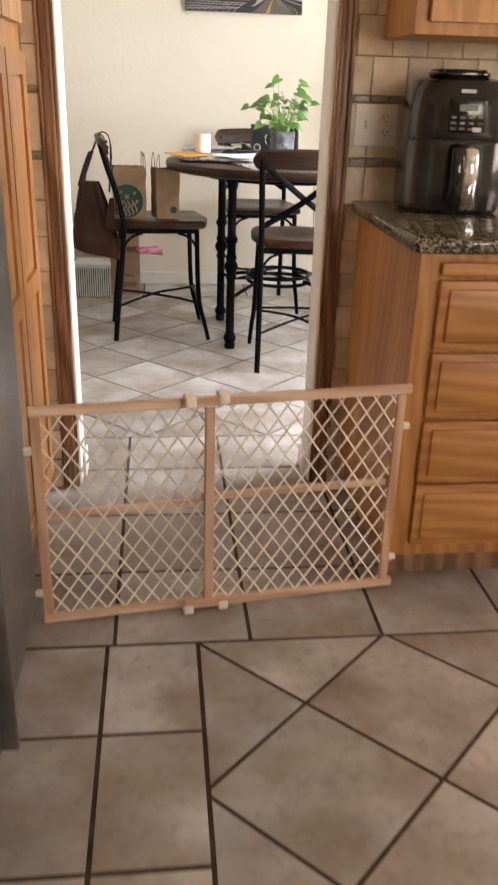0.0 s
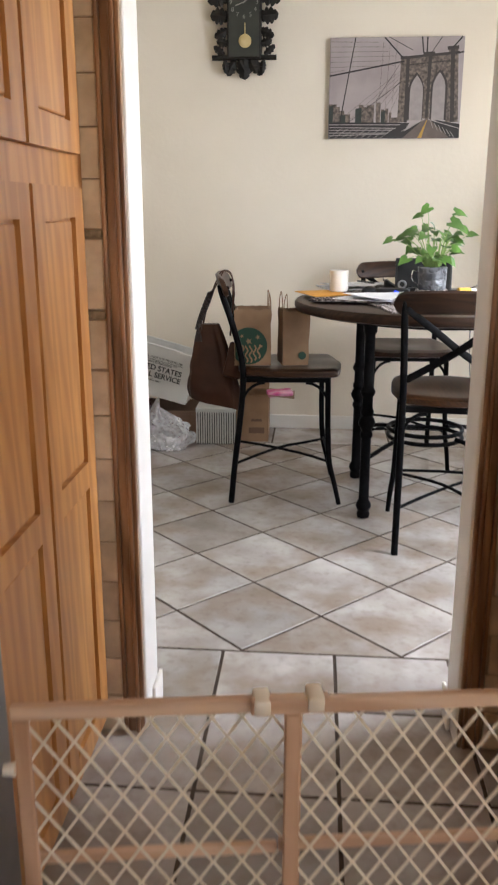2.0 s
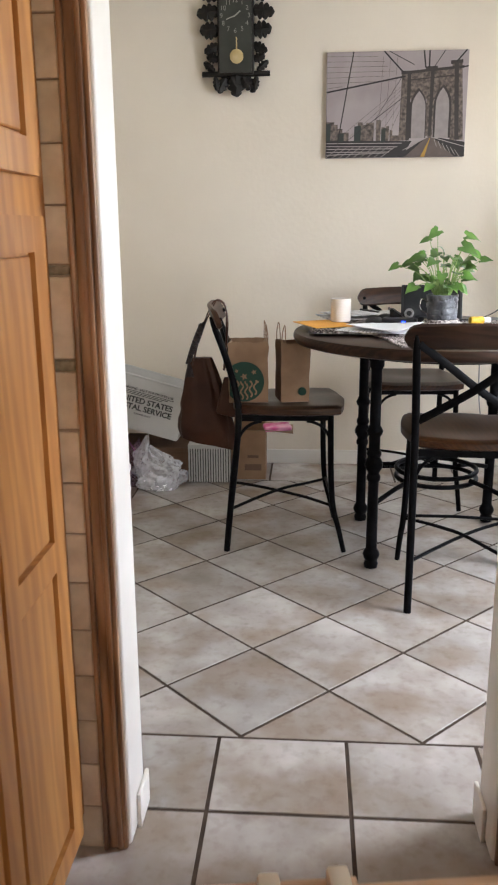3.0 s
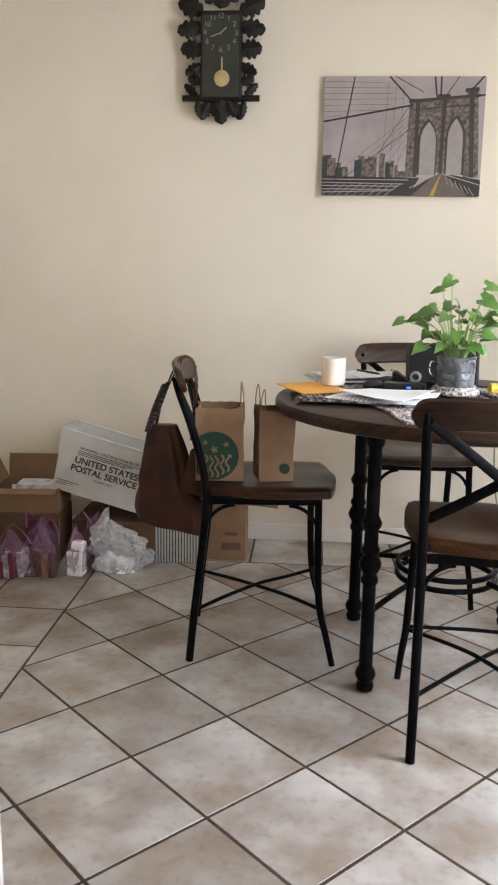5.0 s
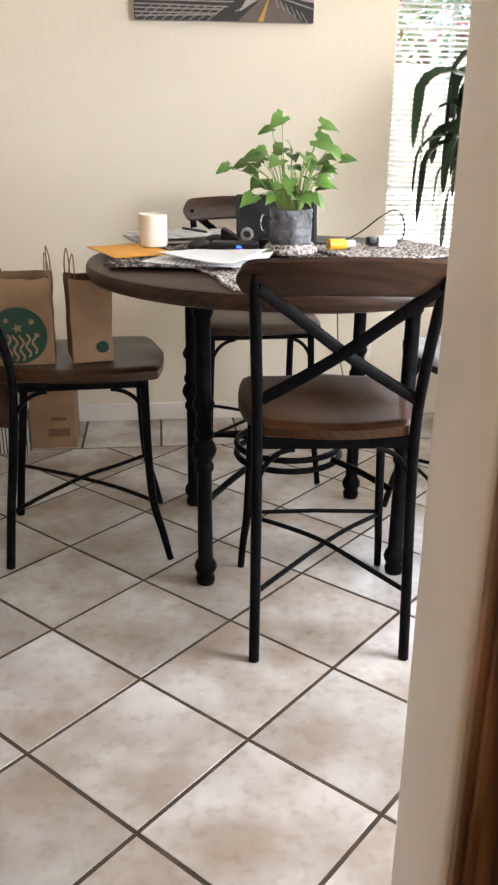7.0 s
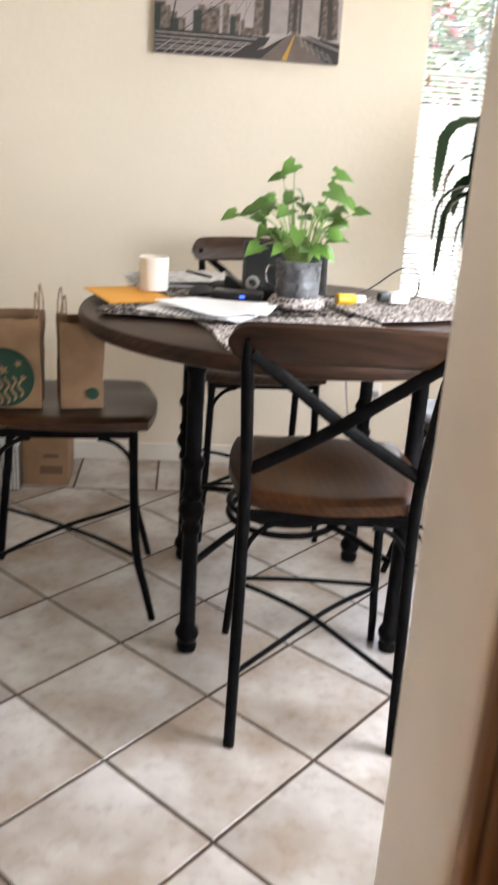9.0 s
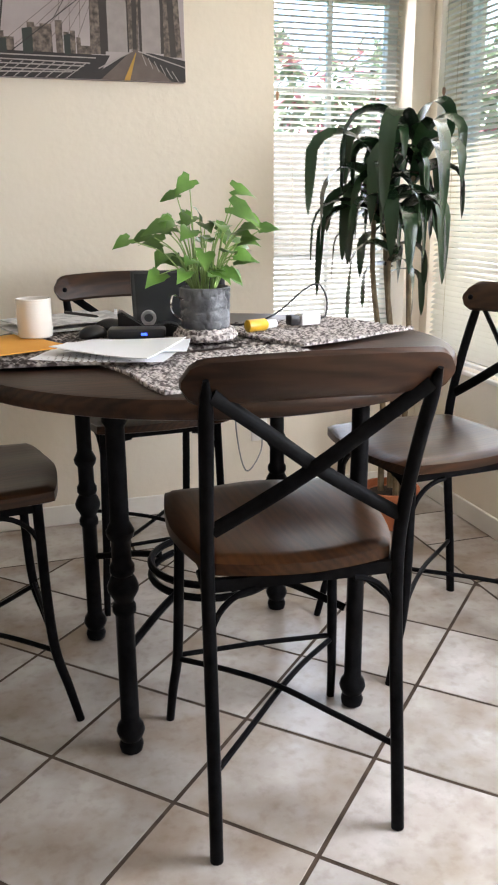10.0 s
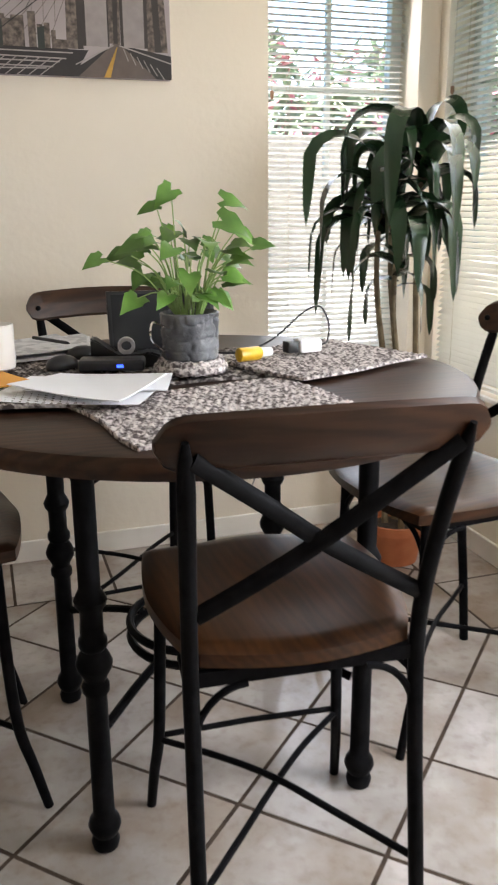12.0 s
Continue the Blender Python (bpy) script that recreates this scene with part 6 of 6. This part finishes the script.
brown = open_box("cardboard_box", pose(-0.275, 5.445, 0, 0, 0, 1), 0.185, 0.21, 0.272, M_CARD, "open brown cardboard box beside the slatted container", (("r", 96, 0.15), ("b", 40, 0.10)))
for x0, x1, z0, z1 in ((-0.02, 0.07, 0.05, 0.085), (-0.005, 0.055, 0.12, 0.135)):
    part("printed_bar", boxes((x0, x1, -0.1068, -0.1052, z0, z1)), M_CARD_D, brown)
M_PINK = surface("pink_plastic_wrap", (0.70, 0.12, 0.32), (0.80, 0.40, 0.55), scale=14, rough=0.25, spread=(0.4, 0.6))


def thin_film(name, tint, opacity):
    m = bpy.data.materials.new(name)
    m.use_nodes = True
    n, l = m.node_tree.nodes, m.node_tree.links
    p = n["Principled BSDF"]
    p.inputs["Base Color"].default_value = (*tint, 1)
    p.inputs["Roughness"].default_value = 0.18
    tex = n.new("ShaderNodeTexNoise")
    tex.inputs["Scale"].default_value = 16
    r = n.new("ShaderNodeMapRange")
    r.inputs["To Min"].default_value, r.inputs["To Max"].default_value = opacity - 0.2, opacity + 0.2
    l.new(tex.outputs["Fac"], r.inputs["Value"])
    l.new(r.outputs[0], p.inputs["Alpha"])
    return m


M_FILM = thin_film("clear_plastic_film", (0.32, 0.17, 0.29), 0.42)
M_FILM_W = thin_film("white_plastic_film", (0.80, 0.80, 0.82), 0.36)
M_PURPLE = surface("purple_zip_seal", (0.17, 0.03, 0.14), (0.26, 0.06, 0.20), rough=0.35)


def crumpled_bag(name, m, rx, ry, h, material, label, seed, peak, seal=None, group="", mark=False):
    """A limp plastic bag: a sharply creased sack drawn up to a crest."""
    b = thing(name, label, "plastic bag", m, group)
    rng = random.Random(seed)
    bm = bmesh.new()
    n, rows = 44, 22
    rings = []
    for k in range(rows + 1):
        t = k / rows
        prof = (math.sin(math.pi * (0.10 + 0.90 * t)) ** 0.55 if t < 0.999 else 0.0) * (1 - 0.35 * t)
        ring = []
        for i in range(n):
            a = 2 * math.pi * i / n
            q = Vector((math.cos(a) * 2.2, math.sin(a) * 2.2, t * 3.2 + seed * 3.1))
            cre = abs(noise.noise(q * 1.1)) * 0.75 + abs(noise.noise(q * 2.3)) * 0.30 + abs(noise.noise(q * 5.0)) * 0.06
            r = prof * (0.70 + 0.75 * cre) + 0.01
            z = h * t * (0.80 + 0.35 * noise.noise(Vector((math.cos(a) * 1.2 + seed, math.sin(a) * 1.2, 0.3))) * t + 0.12 * cre)
            ring.append(bm.verts.new((rx * r * math.cos(a) + peak[0] * t * t, ry * r * math.sin(a) + peak[1] * t * t, max(z, 0.001))))
        rings.append(ring)
    for a, c in zip(rings, rings[1:]):
        for i in range(n):
            bm.faces.new((a[i], a[(i + 1) % n], c[(i + 1) % n], c[i]))
    bm.faces.new(rings[0][::-1])
    body = part("film", bm, material, b, smooth=True)
    if seal is not None:
        bm = bmesh.new()
        tube(bm, smooth_path(seal, 6), 0.0035, n=6, flat=0.4)
        part("zip_seal", bm, M_PURPLE, b, "purple zip seal")
    return b


bm = bmesh.new()
box(bm, -0.07, 0.075, -0.07, 0.05, 0.0, 0.025, 0.008, 3)
ob = link_mesh("wrapped_packet", bm, M_PINK, True)
ob.matrix_world = pose(-0.125, 5.43, 0.262, 0, -3, 10)
tagged(ob, "pink plastic-wrapped packet on the box flap", "packet")

crumpled_bag("plastic_bag", pose(-0.715, 5.145, 0, 0, 0, 10), 0.165, 0.10, 0.285, M_FILM_W, "crumpled white plastic shopping bag with small boxes inside", 3, (-0.055, 0.0))
for x, y, z, a, s, t in ((-0.70, 5.125, 0.01, 15, (0.04, 0.025, 0.05), M_PAPER), (-0.775, 5.13, 0.03, -20, (0.03, 0.022, 0.06), M_PAPER), (-0.675, 5.15, 0.01, 30, (0.028, 0.02, 0.05), M_RED)):
    bm = bmesh.new()
    box(bm, -s[0], s[0], -s[1], s[1], 0.0, s[2] * 1.4, 0.003)
    ob = link_mesh("small_box", bm, t)
    ob.matrix_world = pose(x, y, 0.001, 0, 0, a)
    tagged(ob, "small paper box inside the white plastic bag" if t is M_PAPER else "red and white box inside the plastic bag", "small box")
bm = bmesh.new()
box(bm, -0.034, 0.034, -0.03, 0.03, 0.0, 0.11, 0.003)
box(bm, -0.03, 0.03, -0.026, 0.026, 0.1105, 0.155, 0.012, 2, pose(0, 0, 0, 0, 6, 0))
ob = link_mesh("white_carton", bm, M_PAPER)
ob.matrix_world = pose(-0.905, 5.075, 0.001, 0, 0, -8)
tagged(ob, "small white carton in a clear plastic bag", "carton")
crumpled_bag("zip_bag", pose(-0.905, 5.075, 0, 0, 0, 0), 0.058, 0.05, 0.23, M_FILM, "clear zip bag round a white carton", 6, (0.0, 0.02), group="zip bags on the floor")
for x, y, rx, h, sd, lab in ((-1.035, 5.06, 0.085, 0.24, 11, "clear zip bag with a purple seal and pale boxes"), (-1.165, 5.03, 0.09, 0.22, 14, "clear zip bag with a purple seal and dark packets"), (-1.10, 5.17, 0.10, 0.26, 19, "clear zip bag with a purple seal leaning on boxes"), (-0.87, 5.20, 0.09, 0.27, 23, "clear zip bag leaning on the storage box")):
    crumpled_bag("zip_bag", pose(x, y, 0, 0, 0, sd * 13), rx, rx * 0.7, h, M_FILM, lab, sd, (0.01, 0.03), [(-rx * 0.75, -rx * 0.3, h * 0.62), (-rx * 0.2, -rx * 0.55, h * 0.86), (rx * 0.3, -rx * 0.45, h * 0.98), (rx * 0.7, -rx * 0.1, h * 0.75)], "zip bags on the floor")
rng = random.Random(77)
for k in range(16):
    x, y = (-1.035 + rng.uniform(-0.05, 0.05), 5.045 + rng.uniform(-0.03, 0.03)) if k % 2 else (-1.165 + rng.uniform(-0.05, 0.05), 5.02 + rng.uniform(-0.03, 0.04))
    bm = bmesh.new()
    w = rng.uniform(0.006, 0.02)
    box(bm, -w, w, -0.012, 0.012, 0.0, rng.uniform(0.07, 0.12), 0.002)
    mt = (M_PAPER_G, M_CARD, M_RED, M_CARD_D)[k % 4]
    ob = link_mesh("small_packet", bm, mt)
    ob.matrix_world = pose(x, y, 0.001, rng.uniform(-4, 4), 0, rng.uniform(0, 180))
    tagged(ob, {0: "pale", 1: "pale", 2: "dark red", 3: "brown"}[k % 4] + " paper packet inside a clear zip bag", "packet", "packets in the zip bags")


# ---------------------------------------------------------------- floor tiles, each a piece of the floor
GAP = 0.0095
PITCH, ROW = 0.34, 0.336


def clip(poly, x0, x1, y0, y1):
    for axis, limit, sign in ((0, x0, 1), (0, x1, -1), (1, y0, 1), (1, y1, -1)):
        out = []
        for a, b in zip(poly, poly[1:] + poly[:1]):
            da, db = sign * (a[axis] - limit), sign * (b[axis] - limit)
            if da >= 0:
                out.append(a)
            if (da > 0 > db) or (da < 0 < db):
                t = da / (da - db)
                out.append((a[0] + (b[0] - a[0]) * t, a[1] + (b[1] - a[1]) * t))
        poly = out
        if not poly:
            return []
    return poly


def area(poly):
    return abs(sum(a[0] * b[1] - b[0] * a[1] for a, b in zip(poly, poly[1:] + poly[:1]))) / 2


shared = {}


def lay(poly, whole=None):
    """One tile on an outline; whole tiles share their mesh."""
    if len(poly) < 3 or area(poly) < 0.0012:
        return
    cx, cy = sum(p[0] for p in poly) / len(poly), sum(p[1] for p in poly) / len(poly)
    local = [(x - cx, y - cy) for x, y in poly]
    if whole and whole in shared:
        ob = new("tile", shared[whole])
    else:
        bm = slab(bmesh.new(), local, -0.008, 0.0, 0.0011)
        ob = link_mesh("tile", bm, M_TILE)
        if whole:
            shared[whole] = ob.data
    ob.location = (cx, cy, random.uniform(-0.0006, 0.0004))
    ob.parent = floor


def straight(x0, x1, y0, y1):
    g = GAP / 2
    lay([(x0 + g, y0 + g), (x1 - g, y0 + g), (x1 - g, y1 - g), (x0 + g, y1 - g)])


def diagonal(ox, oy, x0, x1, y0, y1):
    h, g = PITCH / 2 ** 0.5, GAP / 2 * 2 ** 0.5
    m = GAP / 2
    for i in range(-24, 25):
        for j in range(-24, 25):
            px, py = ox + h * (i + j), oy + h * (j - i)       # lattice node; the tile lies above it
            q = [(px, py + g), (px + h - g, py + h), (px, py + 2 * h - g), (px - h + g, py + h)]
            c = clip(q, x0 + m, x1 - m, y0 + m, y1 - m)
            if c:
                lay(c, "diagonal" if abs(area(c) - area(q)) < 1e-6 else None)


E1 = (-0.122, 3.950)
LX, RX_, BY, FY = -0.84, 1.577, 5.322, 2.982
diagonal(*E1, LX, RX_, FY, BY)
xs = [-0.178 + ROW * k for k in range(-8, 11)]
# row along the back wall, and one cut row inside the doorway
for a, b in zip(xs, xs[1:]):
    if b > -2.6 and a < SIDE - 0.05:
        straight(a + 0.02, min(b + 0.02, SIDE), BY, BACK)
        straight(a, min(b, SIDE), 2.690, FY)
# columns along both sides of the dining floor
ys = [4.352 + ROW * k for k in range(-5, 4)]
for a, b in zip(ys, ys[1:]):
    a2, b2 = max(a, FY), min(b, BY)
    if b2 - a2 > 0.03:
        straight(RX_, SIDE, a2, b2)
        for k in range(5):
            straight(LX - ROW * (k + 1), LX - ROW * k, a2, b2)
# doorway rows and the kitchen
for y0, y1 in ((2.348, 2.690), (2.012, 2.348), (1.680, 2.012)):
    for a, b in zip(xs, xs[1:]):
        if -1.25 < a < 2.9:
            straight(a, b, y0, y1)
KX, KY = 0.026, 1.680
diagonal(0.258, 1.446, KX, 3.04, -2.24, KY)
cols = [KX, -0.194, -0.530, -0.866, -1.19]
for x1, x0 in zip(cols, cols[1:]):
    for j in range(11):
        straight(x0, x1, max(1.375 - ROW * j, -2.24), KY if j == 0 else 1.375 - ROW * (j - 1))

# ---------------------------------------------------------------- stone tiles of the kitchen wall
backs = thing("backsplash", "tumbled beige travertine wall tiles with narrow mosaic strips", "wall tiles", kind="structure")
part("mortar", boxes((-0.60, DOOR_L - 0.0478, NEAR - 0.006, NEAR - 0.0006, 0.0, 2.3), (DOOR_R + 0.0478, 1.2, NEAR - 0.006, NEAR - 0.0006, 0.0, 2.3)), surface("pale_mortar", (0.34, 0.26, 0.18), (0.42, 0.33, 0.24), scale=30, rough=0.95), backs)
rows_z = [k * 0.1045 for k in range(10)]
levels = [(z, z + 0.1015, M_STONE) for z in rows_z[:-1]] + [(0.9435, 1.0525, M_STONE), (1.0555, 1.0755, M_MOSAIC), (1.079, 1.2295, M_STONE), (1.233, 1.2495, M_MOSAIC)] + [(1.2525 + 0.1045 * k, 1.354 + 0.1045 * k, M_STONE) for k in range(9)]
for a, b in ((-0.60, DOOR_L - 0.048), (DOOR_R + 0.048, 1.2)):
    for r, (z0, z1, mat) in enumerate(levels):
        step = 0.1035 if mat is M_STONE else 0.05
        off = 0.05 * (r % 2)
        edges = [a]
        q = (a + 0.006 + off)
        while q < b - 0.012:
            edges.append(q)
            q += step
        edges.append(b)
        for e0, e1 in zip(edges, edges[1:]):
            if e1 - e0 < 0.012:
                continue
            key = ("stone", round(e1 - e0, 4), round(z1 - z0, 4), mat.name)
            if key in shared:
                ob = new("wall_tile", shared[key])
            else:
                bm = bmesh.new()
                w, h = (e1 - e0) / 2 - 0.0012, (z1 - z0) / 2
                box(bm, -w, w, -0.0115, -0.0065, -h, h, 0.002, 1)
                ob = link_mesh("wall_tile", bm, mat)
                shared[key] = ob.data
            ob.location = ((e0 + e1) / 2, NEAR + random.uniform(-0.0004, 0.0004), (z0 + z1) / 2)
            ob.parent = backs
